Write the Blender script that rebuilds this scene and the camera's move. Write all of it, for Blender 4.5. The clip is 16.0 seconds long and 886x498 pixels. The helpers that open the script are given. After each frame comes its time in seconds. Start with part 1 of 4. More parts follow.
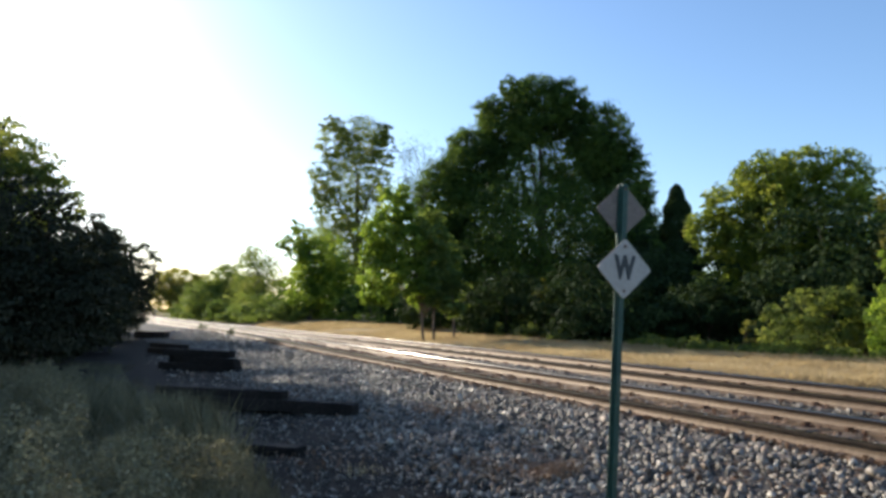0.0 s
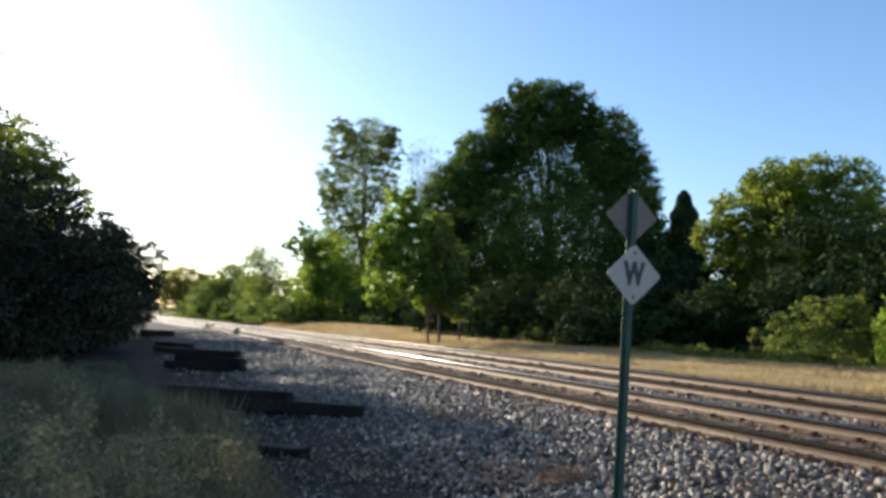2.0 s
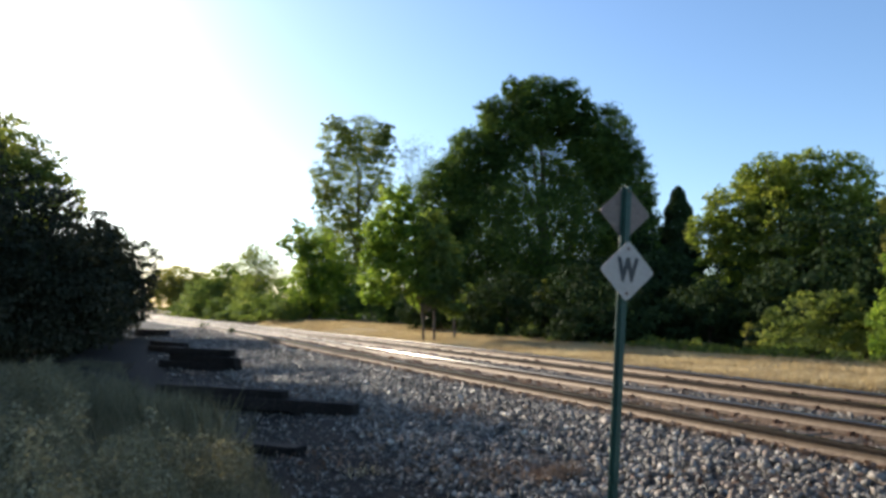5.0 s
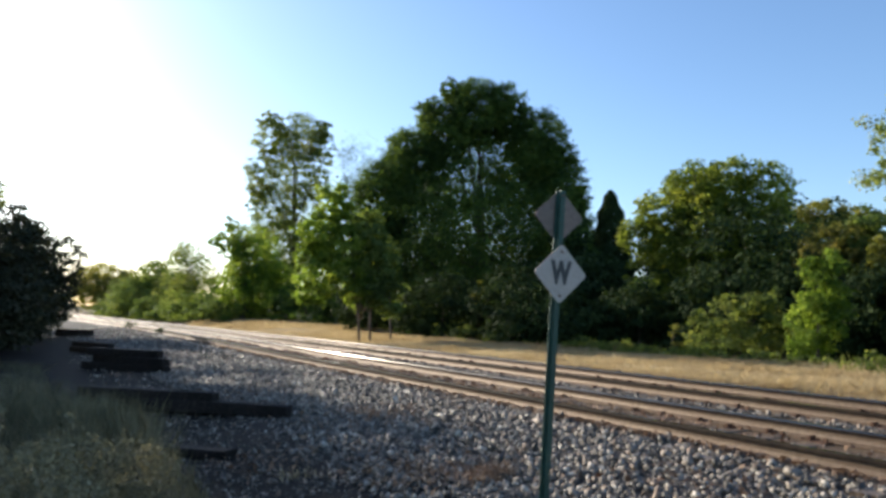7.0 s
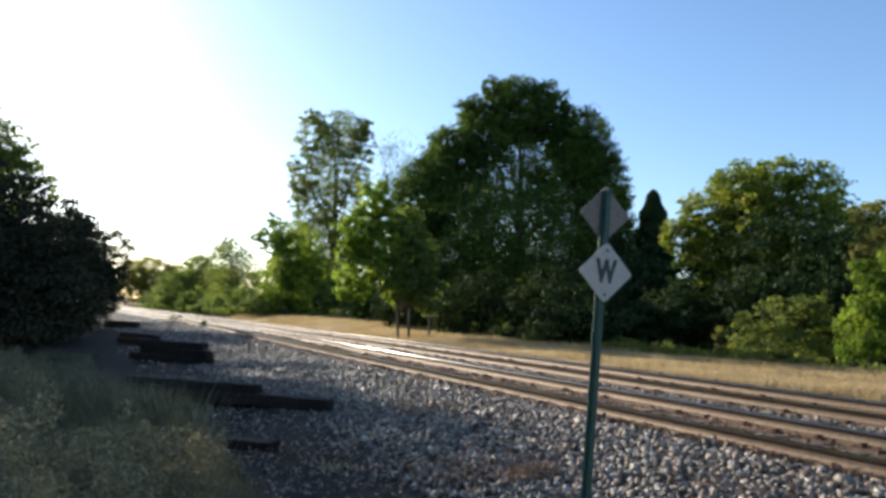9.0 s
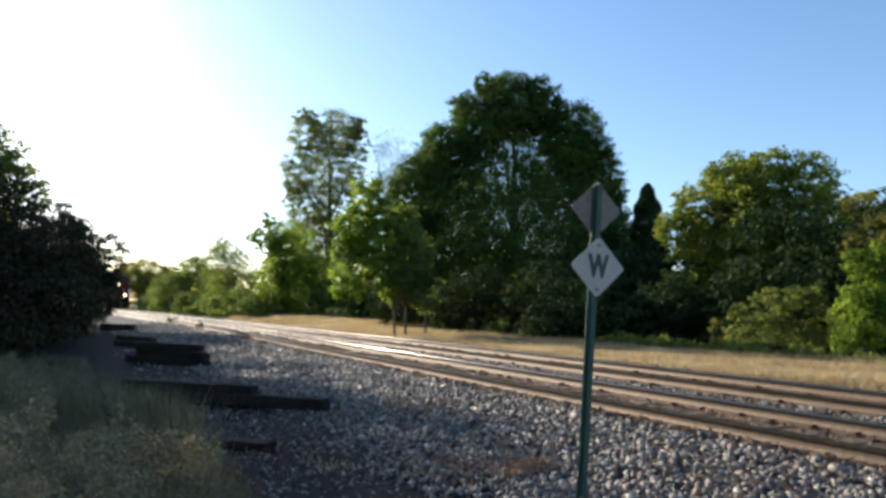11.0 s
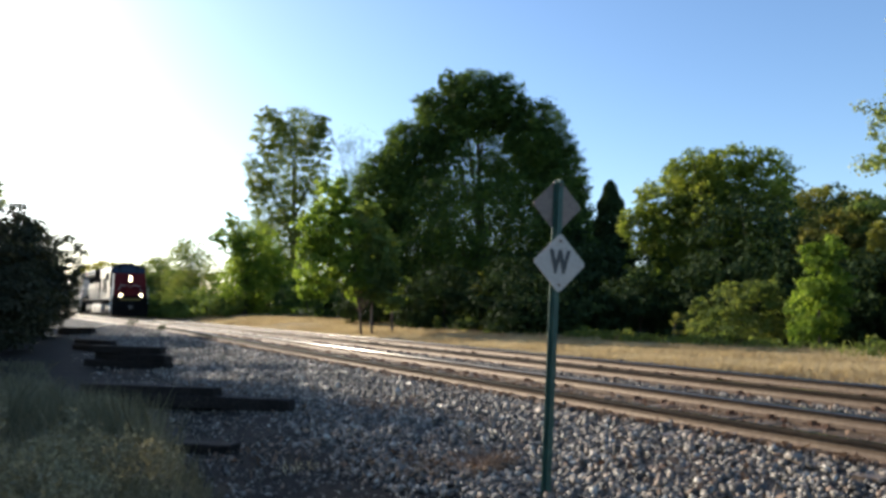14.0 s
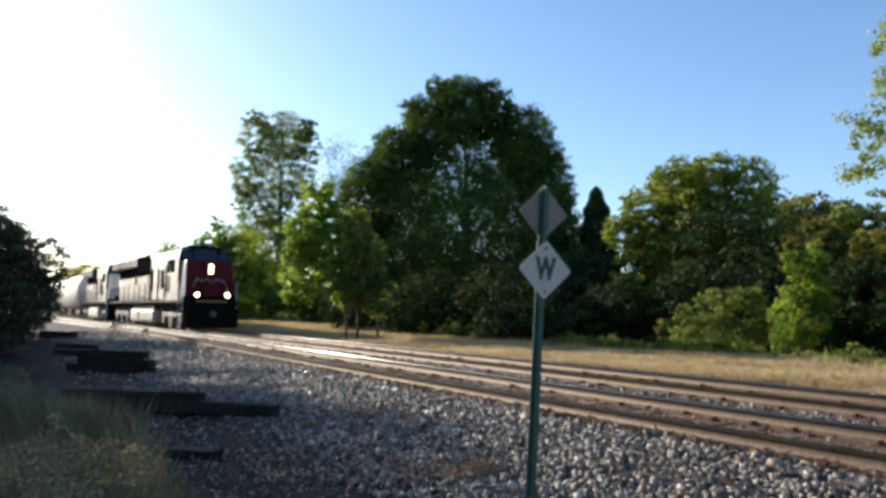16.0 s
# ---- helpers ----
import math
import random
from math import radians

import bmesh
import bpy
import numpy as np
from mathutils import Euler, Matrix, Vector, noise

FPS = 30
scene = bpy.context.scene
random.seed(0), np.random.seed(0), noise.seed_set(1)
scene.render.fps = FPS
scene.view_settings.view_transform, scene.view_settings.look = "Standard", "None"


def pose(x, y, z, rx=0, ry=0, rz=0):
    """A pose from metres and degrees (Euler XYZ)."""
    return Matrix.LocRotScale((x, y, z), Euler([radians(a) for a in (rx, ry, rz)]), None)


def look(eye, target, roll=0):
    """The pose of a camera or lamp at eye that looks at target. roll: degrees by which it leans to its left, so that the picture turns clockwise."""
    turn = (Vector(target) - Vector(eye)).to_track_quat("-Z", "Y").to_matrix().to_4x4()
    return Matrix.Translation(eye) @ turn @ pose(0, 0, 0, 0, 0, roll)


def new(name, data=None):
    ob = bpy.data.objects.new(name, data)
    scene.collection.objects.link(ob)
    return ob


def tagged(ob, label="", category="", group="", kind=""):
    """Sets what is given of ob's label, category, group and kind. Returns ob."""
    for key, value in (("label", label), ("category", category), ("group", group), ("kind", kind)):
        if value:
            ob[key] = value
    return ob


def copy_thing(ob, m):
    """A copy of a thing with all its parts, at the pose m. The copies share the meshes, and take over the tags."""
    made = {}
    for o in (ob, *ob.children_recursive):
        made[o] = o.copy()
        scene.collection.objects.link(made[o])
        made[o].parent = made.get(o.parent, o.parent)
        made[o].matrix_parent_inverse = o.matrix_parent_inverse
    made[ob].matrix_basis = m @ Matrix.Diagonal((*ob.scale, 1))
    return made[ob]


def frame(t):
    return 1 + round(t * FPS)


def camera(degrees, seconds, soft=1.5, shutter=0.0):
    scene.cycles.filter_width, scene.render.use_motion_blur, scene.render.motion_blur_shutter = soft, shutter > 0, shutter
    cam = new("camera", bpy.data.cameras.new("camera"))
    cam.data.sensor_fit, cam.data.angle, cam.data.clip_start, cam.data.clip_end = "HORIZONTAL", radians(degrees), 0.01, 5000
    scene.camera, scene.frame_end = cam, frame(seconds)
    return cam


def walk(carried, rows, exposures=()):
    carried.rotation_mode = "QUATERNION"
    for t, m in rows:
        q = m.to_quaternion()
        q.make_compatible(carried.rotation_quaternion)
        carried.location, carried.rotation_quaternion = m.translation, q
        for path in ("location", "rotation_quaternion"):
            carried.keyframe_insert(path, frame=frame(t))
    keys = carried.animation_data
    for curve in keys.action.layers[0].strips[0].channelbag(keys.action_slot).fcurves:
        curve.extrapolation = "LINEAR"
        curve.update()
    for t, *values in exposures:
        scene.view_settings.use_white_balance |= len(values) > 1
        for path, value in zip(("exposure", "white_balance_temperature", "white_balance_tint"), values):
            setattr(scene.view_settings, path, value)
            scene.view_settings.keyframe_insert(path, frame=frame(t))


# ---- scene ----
cam = camera(63.96, 16.0, soft=3.3)
PATH = [
    (0, pose(-0.002, 0.007, 1.609, 94.981, -0.535, -26.426)),
    (0.5, pose(-0.008, 0.019, 1.611, 95.061, -0.924, -26.089)),
    (1, pose(-0.017, 0.034, 1.614, 95.169, -1.318, -25.983)),
    (1.5, pose(-0.022, 0.027, 1.612, 95.259, -1.301, -25.975)),
    (2, pose(-0.024, 0.024, 1.613, 95.212, -1.410, -26.041)),
    (2.5, pose(-0.008, 0.029, 1.612, 95.127, -1.336, -26.005)),
    (3, pose(-0.014, 0.025, 1.612, 94.941, -1.172, -26.085)),
    (3.5, pose(-0.011, 0.023, 1.612, 94.997, -1.061, -26.042)),
    (6, pose(-0.010, 0.024, 1.619, 94.874, -0.733, -27.688)),
    (6.5, pose(-0.005, 0.019, 1.621, 95.000, -1.094, -29.946)),
    (7, pose(-0.006, 0.021, 1.625, 95.113, -1.203, -31.527)),
    (7.5, pose(-0.023, 0.030, 1.622, 95.255, -1.365, -30.859)),
    (8, pose(-0.040, 0.037, 1.620, 95.231, -2.022, -29.521)),
    (8.5, pose(-0.038, 0.046, 1.620, 94.887, -2.088, -28.659)),
    (9, pose(-0.043, 0.043, 1.614, 94.861, -2.171, -28.479)),
    (11.5, pose(-0.016, 0.021, 1.619, 94.575, -0.926, -28.855)),
    (12, pose(-0.013, 0.022, 1.617, 94.539, -0.934, -29.190)),
    (12.5, pose(-0.005, 0.017, 1.619, 94.529, -0.711, -29.618)),
    (13, pose(0.000, 0.009, 1.617, 94.566, -0.510, -29.994)),
    (13.5, pose(0.007, 0.011, 1.617, 94.539, -0.368, -30.571)),
    (14, pose(0.006, 0.010, 1.613, 94.513, -0.294, -31.388)),
    (14.5, pose(0.005, 0.003, 1.616, 94.635, -0.257, -31.738)),
    (15, pose(0.015, 0.002, 1.618, 94.872, -0.223, -31.950)),
    (15.5, pose(0.010, -0.000, 1.614, 94.965, -0.265, -32.191)),
    (16, pose(0.000, 0.000, 1.620, 94.940, -0.589, -32.520)),
]

walk(cam, PATH, [(0, 0.62, 6050, 10), (16, 0.62, 6050, 10)])

# ---- light: a low sun ahead of the camera on its left, clear sky ----
SUN_AZ, SUN_EL = -18.5, 19.0
world = bpy.data.worlds.new("world")
scene.world = world
world.use_nodes = True
wn, wl = world.node_tree.nodes, world.node_tree.links
sky = wn.new("ShaderNodeTexSky")
sky.sky_type = "NISHITA"
sky.sun_disc = False
sky.sun_elevation, sky.sun_rotation = radians(SUN_EL), radians(SUN_AZ)
sky.air_density, sky.dust_density, sky.ozone_density = 1.0, 0.9, 3.0
wl.new(sky.outputs["Color"], wn["Background"].inputs["Color"])
wn["Background"].inputs["Strength"].default_value = 0.15
lamp = bpy.data.lights.new("sun", "SUN")
lamp.energy, lamp.angle, lamp.color = 5.0, radians(0.6), (1.0, 0.88, 0.69)
sun = new("sun", lamp)
sun.matrix_world = look((60 * math.sin(radians(SUN_AZ)), 60 * math.cos(radians(SUN_AZ)), 60 * math.tan(radians(SUN_EL))), (0, 0, 0))


# ---- materials ----
def nodes_of(name):
    m = bpy.data.materials.new(name)
    m.use_nodes = True
    return m, m.node_tree.nodes, m.node_tree.links, m.node_tree.nodes["Principled BSDF"]


def ramp(nt, stops):
    r = nt.new("ShaderNodeValToRGB")
    while len(r.color_ramp.elements) < len(stops):
        r.color_ramp.elements.new(0.5)
    for e, (p, c) in zip(r.color_ramp.elements, stops):
        e.position, e.color = p, (*c, 1)
    return r


def surface(name, dark, light, scale=8.0, rough=0.7, metal=0.0, bump=0.3, stain=None, coat=0.0):
    """Two scales of noise between two colours, with relief and a large-scale stain."""
    m, nt, ln, bs = nodes_of(name)
    co = nt.new("ShaderNodeTexCoord")
    fine, big = nt.new("ShaderNodeTexNoise"), nt.new("ShaderNodeTexNoise")
    fine.inputs["Scale"].default_value, fine.inputs["Detail"].default_value = scale * 6, 5
    big.inputs["Scale"].default_value, big.inputs["Detail"].default_value = scale * 0.5, 3
    for n in (fine, big):
        ln.new(co.outputs["Object"], n.inputs["Vector"])
    r1 = ramp(nt, [(0.3, dark), (0.7, light)])
    ln.new(fine.outputs["Fac"], r1.inputs["Fac"])
    mix = nt.new("ShaderNodeMixRGB")
    r2 = ramp(nt, [(0.45, (0, 0, 0)), (0.7, (0.6, 0.6, 0.6))])
    ln.new(big.outputs["Fac"], r2.inputs["Fac"])
    ln.new(r2.outputs["Color"], mix.inputs["Fac"])
    ln.new(r1.outputs["Color"], mix.inputs["Color1"])
    mix.inputs["Color2"].default_value = (*(stain or [c * 0.7 for c in dark]), 1)
    ln.new(mix.outputs["Color"], bs.inputs["Base Color"])
    bs.inputs["Roughness"].default_value, bs.inputs["Metallic"].default_value = rough, metal
    bs.inputs["Coat Weight"].default_value = coat
    if bump:
        b = nt.new("ShaderNodeBump")
        b.inputs["Strength"].default_value, b.inputs["Distance"].default_value = bump, 0.01
        ln.new(fine.outputs["Fac"], b.inputs["Height"])
        ln.new(b.outputs["Normal"], bs.inputs["Normal"])
    return m


def leafy(name, stops, translucent=0.4, rough=0.65, through_hue=(1.52, 1.5, 0.72)):
    """Leaves that vary one by one and by patch, and let some light through."""
    m, nt, ln, bs = nodes_of(name)
    geo, co = nt.new("ShaderNodeNewGeometry"), nt.new("ShaderNodeTexCoord")
    no = nt.new("ShaderNodeTexNoise")
    no.inputs["Scale"].default_value, no.inputs["Detail"].default_value = 0.5, 2
    ln.new(co.outputs["Object"], no.inputs["Vector"])
    a = nt.new("ShaderNodeMath")
    a.operation = "MULTIPLY_ADD"
    ln.new(geo.outputs["Random Per Island"], a.inputs[0])
    a.inputs[1].default_value = 0.55
    sub = nt.new("ShaderNodeMath")
    sub.operation = "MULTIPLY_ADD"
    ln.new(no.outputs["Fac"], sub.inputs[0])
    sub.inputs[1].default_value, sub.inputs[2].default_value = 1.6, -0.58
    ln.new(sub.outputs[0], a.inputs[2])
    r = ramp(nt, stops)
    ln.new(a.outputs[0], r.inputs["Fac"])
    ln.new(r.outputs["Color"], bs.inputs["Base Color"])
    bs.inputs["Roughness"].default_value = rough
    bs.inputs["Specular IOR Level"].default_value = 0.15
    tr, mx = nt.new("ShaderNodeBsdfTranslucent"), nt.new("ShaderNodeMixShader")
    hue = nt.new("ShaderNodeMixRGB")
    hue.blend_type, hue.inputs["Fac"].default_value = "MULTIPLY", 1.0
    hue.inputs["Color2"].default_value = (*through_hue, 1)
    ln.new(r.outputs["Color"], hue.inputs["Color1"])
    ln.new(hue.outputs["Color"], tr.inputs["Color"])
    mx.inputs["Fac"].default_value = translucent
    ln.new(bs.outputs[0], mx.inputs[1])
    ln.new(tr.outputs[0], mx.inputs[2])
    ln.new(mx.outputs[0], nt["Material Output"].inputs["Surface"])
    return m


MAT = {
    "leaf_dark": leafy("leaf_dark", [(0.1, (0.0322, 0.0588, 0.0176)), (0.5, (0.0703, 0.115, 0.0279)), (0.9, (0.146, 0.203, 0.0441))], 0.5),
    "leaf_mid": leafy("leaf_mid", [(0.1, (0.0654, 0.1, 0.0328)), (0.5, (0.137, 0.188, 0.0525)), (0.9, (0.261, 0.288, 0.0788))], 0.5),
    "leaf_bright": leafy("leaf_bright", [(0.1, (0.0816, 0.132, 0.0252)), (0.5, (0.182, 0.258, 0.0479)), (0.9, (0.364, 0.42, 0.0882))], 0.65),
    "leaf_olive": leafy("leaf_olive", [(0.1, (0.0719, 0.106, 0.0341)), (0.5, (0.156, 0.194, 0.059)), (0.9, (0.288, 0.294, 0.105))], 0.6),
    "leaf_walnut": leafy("leaf_walnut", [(0.1, (0.0681, 0.0975, 0.0246)), (0.5, (0.17, 0.215, 0.0491)), (0.9, (0.381, 0.39, 0.0955))], 0.7),
    "leaf_yellow": leafy("leaf_yellow", [(0.1, (0.1, 0.11, 0.03)), (0.5, (0.2, 0.2, 0.05)), (0.9, (0.36, 0.31, 0.08))], 0.6),
    "leaf_brown": leafy("leaf_brown", [(0.1, (0.072, 0.084, 0.024)), (0.5, (0.168, 0.174, 0.054)), (0.9, (0.312, 0.264, 0.084))], 0.6),
    "leaf_pale": leafy("leaf_pale", [(0.1, (0.08, 0.09, 0.035)), (0.5, (0.16, 0.17, 0.065)), (0.9, (0.3, 0.28, 0.12))], 0.5),
    "leaf_ash": leafy("leaf_ash", [(0.1, (0.13, 0.17, 0.06)), (0.5, (0.23, 0.27, 0.1)), (0.9, (0.4, 0.38, 0.18))], 0.6, 0.5, (1.4, 1.45, 0.8)),
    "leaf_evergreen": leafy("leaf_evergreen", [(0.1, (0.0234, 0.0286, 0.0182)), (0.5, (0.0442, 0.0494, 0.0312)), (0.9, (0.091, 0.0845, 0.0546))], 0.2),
    # dark evergreen leaf, also used where undergrowth stands in for deep shade
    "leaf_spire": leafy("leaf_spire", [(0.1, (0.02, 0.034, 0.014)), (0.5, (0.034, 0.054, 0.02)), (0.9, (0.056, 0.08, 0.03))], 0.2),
    "dry_grass": leafy("dry_grass", [(0.1, (0.38, 0.3, 0.19)), (0.5, (0.52, 0.43, 0.28)), (0.9, (0.65, 0.56, 0.39))], 0.45, 0.7, (1.25, 1.12, 0.8)),
    "weed": leafy("weed", [(0.1, (0.13, 0.12, 0.072)), (0.5, (0.23, 0.21, 0.125)), (0.9, (0.38, 0.33, 0.2))], 0.3, 0.7, (1.1, 1.05, 0.85)),
    "dead_leaf": leafy("dead_leaf", [(0.1, (0.12, 0.07, 0.045)), (0.5, (0.23, 0.15, 0.1)), (0.9, (0.4, 0.29, 0.2))], 0.15, 0.7, (1.1, 1.0, 0.9)),
    "bark": surface("bark", (0.05, 0.035, 0.025), (0.16, 0.12, 0.09), 3, 0.9, bump=0.8),
    "pale_bark": surface("pale_bark", (0.2, 0.17, 0.13), (0.4, 0.36, 0.3), 3, 0.85, bump=0.5),
    "rail_side": surface("rail_side", (0.13, 0.087, 0.054), (0.22, 0.153, 0.096), 3, 0.5, 0.4, 0.2, stain=(0.15, 0.095, 0.06)),
    # near-black, to put the shade on and under the rail head into colour
    "rail_flank_shade": surface("rail_flank_shade", (0.016, 0.011, 0.008), (0.04, 0.027, 0.018), 3, 0.7, 0.0, 0.2),
    "rail_head": surface("rail_head", (0.09, 0.07, 0.052), (0.17, 0.135, 0.1), 2, 0.1, 1.0, 0.01, (0.08, 0.058, 0.04)),
    "gauge_corner": surface("gauge_corner", (0.16, 0.14, 0.12), (0.24, 0.21, 0.18), 2, 0.1, 1.0, 0.0, (0.14, 0.12, 0.1)),
    "tie_wood": surface("tie_wood", (0.115, 0.08, 0.053), (0.23, 0.168, 0.112), 2, 0.33, bump=0.3, stain=(0.125, 0.082, 0.054)),
    "old_tie": surface("old_tie", (0.016, 0.013, 0.011), (0.055, 0.041, 0.032), 3, 0.85, bump=0.8),
    "rust": surface("rust", (0.07, 0.035, 0.02), (0.2, 0.1, 0.055), 8, 0.75, 0.3),
    "stone": None,
    "green_steel": surface("green_steel", (0.018, 0.055, 0.038), (0.035, 0.085, 0.06), 6, 0.5, 0.2, 0.15),
    "sign_white": surface("sign_white", (0.37, 0.315, 0.265), (0.46, 0.4, 0.34), 5, 0.5, bump=0.05, stain=(0.45, 0.375, 0.31)),
    "sign_back": surface("sign_back", (0.13, 0.095, 0.075), (0.2, 0.15, 0.12), 5, 0.5, 0.4, 0.1),
    "black_paint": surface("black_paint", (0.02, 0.02, 0.02), (0.035, 0.035, 0.035), 6, 0.45, bump=0.1),
    "loco_red": surface("loco_red", (0.095, 0.007, 0.008), (0.14, 0.01, 0.011), 2, 0.6, bump=0.05, stain=(0.14, 0.018, 0.016)),
    "loco_grey": surface("loco_grey", (0.54, 0.5, 0.44), (0.72, 0.67, 0.59), 1.5, 0.4, bump=0.08, stain=(0.3, 0.26, 0.22)),
    "loco_black": surface("loco_black", (0.007, 0.0065, 0.0065), (0.016, 0.015, 0.014), 2, 0.75, bump=0.1, stain=(0.02, 0.017, 0.014)),
    "loco_grille": surface("loco_grille", (0.02, 0.02, 0.02), (0.06, 0.055, 0.05), 12, 0.7, bump=0.5),
    "truck_steel": surface("truck_steel", (0.08, 0.066, 0.054), (0.25, 0.21, 0.17), 3, 0.6, 0.1, 0.3),
    "wheel_steel": surface("wheel_steel", (0.12, 0.1, 0.09), (0.3, 0.27, 0.25), 4, 0.4, 0.7, 0.1),
    "hopper_white": surface("hopper_white", (0.55, 0.46, 0.4), (0.7, 0.62, 0.55), 1, 0.5, bump=0.05, stain=(0.36, 0.28, 0.22)),
    "white_paint": surface("white_paint", (0.7, 0.69, 0.67), (0.82, 0.81, 0.79), 4, 0.45, bump=0.05),
    "yellow_paint": surface("yellow_paint", (0.3, 0.2, 0.035), (0.4, 0.28, 0.05), 4, 0.5, bump=0.05),
}


def glowing(name, colour, strength):
    m, nt, ln, bs = nodes_of(name)
    bs.inputs["Base Color"].default_value = (*colour, 1)
    bs.inputs["Emission Color"].default_value = (*colour, 1)
    bs.inputs["Emission Strength"].default_value = strength
    return m


MAT["old_tie"].node_tree.nodes["Principled BSDF"].inputs["Specular IOR Level"].default_value = 0.15
MAT["loco_black"].node_tree.nodes["Principled BSDF"].inputs["Specular IOR Level"].default_value = 0.0
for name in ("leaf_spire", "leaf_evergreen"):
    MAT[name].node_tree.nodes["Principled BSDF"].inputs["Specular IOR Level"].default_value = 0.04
MAT["rail_side"].node_tree.nodes["Principled BSDF"].inputs["Specular IOR Level"].default_value = 0.7
MAT["rail_flank_shade"].node_tree.nodes["Principled BSDF"].inputs["Specular IOR Level"].default_value = 0.1
MAT["loco_red"].node_tree.nodes["Principled BSDF"].inputs["Specular IOR Level"].default_value = 0.15
MAT["headlight"] = glowing("headlight", (1.0, 0.8, 0.46), 6.0)
m, nt, ln, bs = nodes_of("windshield")
bs.inputs["Base Color"].default_value = (0.01, 0.016, 0.03, 1)
bs.inputs["Roughness"].default_value, bs.inputs["Specular IOR Level"].default_value = 0.12, 0.35
MAT["windshield"] = m


def stone_material():
    """Grey and brown crushed rock, every stone a little different."""
    m, nt, ln, bs = nodes_of("stone")
    geo, oi, co = nt.new("ShaderNodeNewGeometry"), nt.new("ShaderNodeObjectInfo"), nt.new("ShaderNodeTexCoord")
    add = nt.new("ShaderNodeMath")
    add.operation = "ADD"
    ln.new(geo.outputs["Random Per Island"], add.inputs[0])
    ln.new(oi.outputs["Random"], add.inputs[1])
    fr = nt.new("ShaderNodeMath")
    fr.operation = "FRACT"
    ln.new(add.outputs[0], fr.inputs[0])
    r = ramp(nt, [(0.0, (0.03, 0.025, 0.019)), (0.35, (0.105, 0.088, 0.068)), (0.62, (0.26, 0.215, 0.168)), (0.78, (0.19, 0.12, 0.072)), (0.9, (0.35, 0.3, 0.235)), (1.0, (0.5, 0.44, 0.35))])
    ln.new(fr.outputs[0], r.inputs["Fac"])
    no = nt.new("ShaderNodeTexNoise")
    no.inputs["Scale"].default_value, no.inputs["Detail"].default_value = 40, 4
    ln.new(co.outputs["Object"], no.inputs["Vector"])
    mx = nt.new("ShaderNodeMixRGB")
    mx.blend_type, mx.inputs["Fac"].default_value = "OVERLAY", 0.5
    ln.new(r.outputs["Color"], mx.inputs["Color1"])
    ln.new(no.outputs["Fac"], mx.inputs["Color2"])
    ln.new(mx.outputs["Color"], bs.inputs["Base Color"])
    bs.inputs["Roughness"].default_value = 0.55
    bs.inputs["Specular IOR Level"].default_value = 0.5
    return m


MAT["stone"] = stone_material()


def ground_material():
    """Grey ballast along the tracks, dark earth beside it deepened further for tree shade, straw-coloured turf beyond,
    by the place on the ground.
    """
    m, nt, ln, bs = nodes_of("ground")
    co = nt.new("ShaderNodeTexCoord")
    sep = nt.new("ShaderNodeSeparateXYZ")
    ln.new(co.outputs["Object"], sep.inputs[0])
    n1, n2, vo = nt.new("ShaderNodeTexNoise"), nt.new("ShaderNodeTexNoise"), nt.new("ShaderNodeTexVoronoi")
    n1.inputs["Scale"].default_value, n1.inputs["Detail"].default_value = 0.7, 5
    n2.inputs["Scale"].default_value, n2.inputs["Detail"].default_value = 14, 6
    vo.inputs["Scale"].default_value = 17
    for n in (n1, n2, vo):
        ln.new(co.outputs["Object"], n.inputs["Vector"])

    def band(lo, hi, wob):
        w = nt.new("ShaderNodeMath")
        w.operation = "MULTIPLY_ADD"
        ln.new(n1.outputs["Fac"], w.inputs[0])
        w.inputs[1].default_value = wob
        ln.new(sep.outputs["X"], w.inputs[2])
        mr = nt.new("ShaderNodeMapRange")
        ln.new(w.outputs[0], mr.inputs["Value"])
        mr.inputs["From Min"].default_value, mr.inputs["From Max"].default_value = lo + wob / 2, hi + wob / 2
        return mr.outputs["Result"]

    # dark soil, its colour lowered further to hold the shade of trees
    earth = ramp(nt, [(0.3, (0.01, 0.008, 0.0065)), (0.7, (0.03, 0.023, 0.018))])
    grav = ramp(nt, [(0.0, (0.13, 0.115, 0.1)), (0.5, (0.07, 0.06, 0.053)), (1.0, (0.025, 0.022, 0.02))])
    dusty = ramp(nt, [(0.3, (0.085, 0.058, 0.038)), (0.7, (0.175, 0.125, 0.083))])
    straw = ramp(nt, [(0.3, (0.3, 0.22, 0.13)), (0.7, (0.5, 0.39, 0.25))])
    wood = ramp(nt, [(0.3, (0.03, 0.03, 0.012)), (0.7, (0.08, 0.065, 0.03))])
    for r in (earth, dusty, straw, wood):
        ln.new(n2.outputs["Fac"], r.inputs["Fac"])
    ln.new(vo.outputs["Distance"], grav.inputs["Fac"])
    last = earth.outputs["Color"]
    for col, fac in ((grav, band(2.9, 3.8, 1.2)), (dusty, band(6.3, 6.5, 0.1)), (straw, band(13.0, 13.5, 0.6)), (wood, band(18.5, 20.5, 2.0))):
        mx = nt.new("ShaderNodeMixRGB")
        ln.new(fac, mx.inputs["Fac"])
        ln.new(last, mx.inputs["Color1"])
        ln.new(col.outputs["Color"], mx.inputs["Color2"])
        last = mx.outputs["Color"]
    ln.new(last, bs.inputs["Base Color"])
    bs.inputs["Roughness"].default_value = 0.85
    bs.inputs["Specular IOR Level"].default_value = 0.1
    b = nt.new("ShaderNodeBump")
    b.inputs["Strength"].default_value, b.inputs["Distance"].default_value = 0.6, 0.03
    ln.new(n2.outputs["Fac"], b.inputs["Height"])
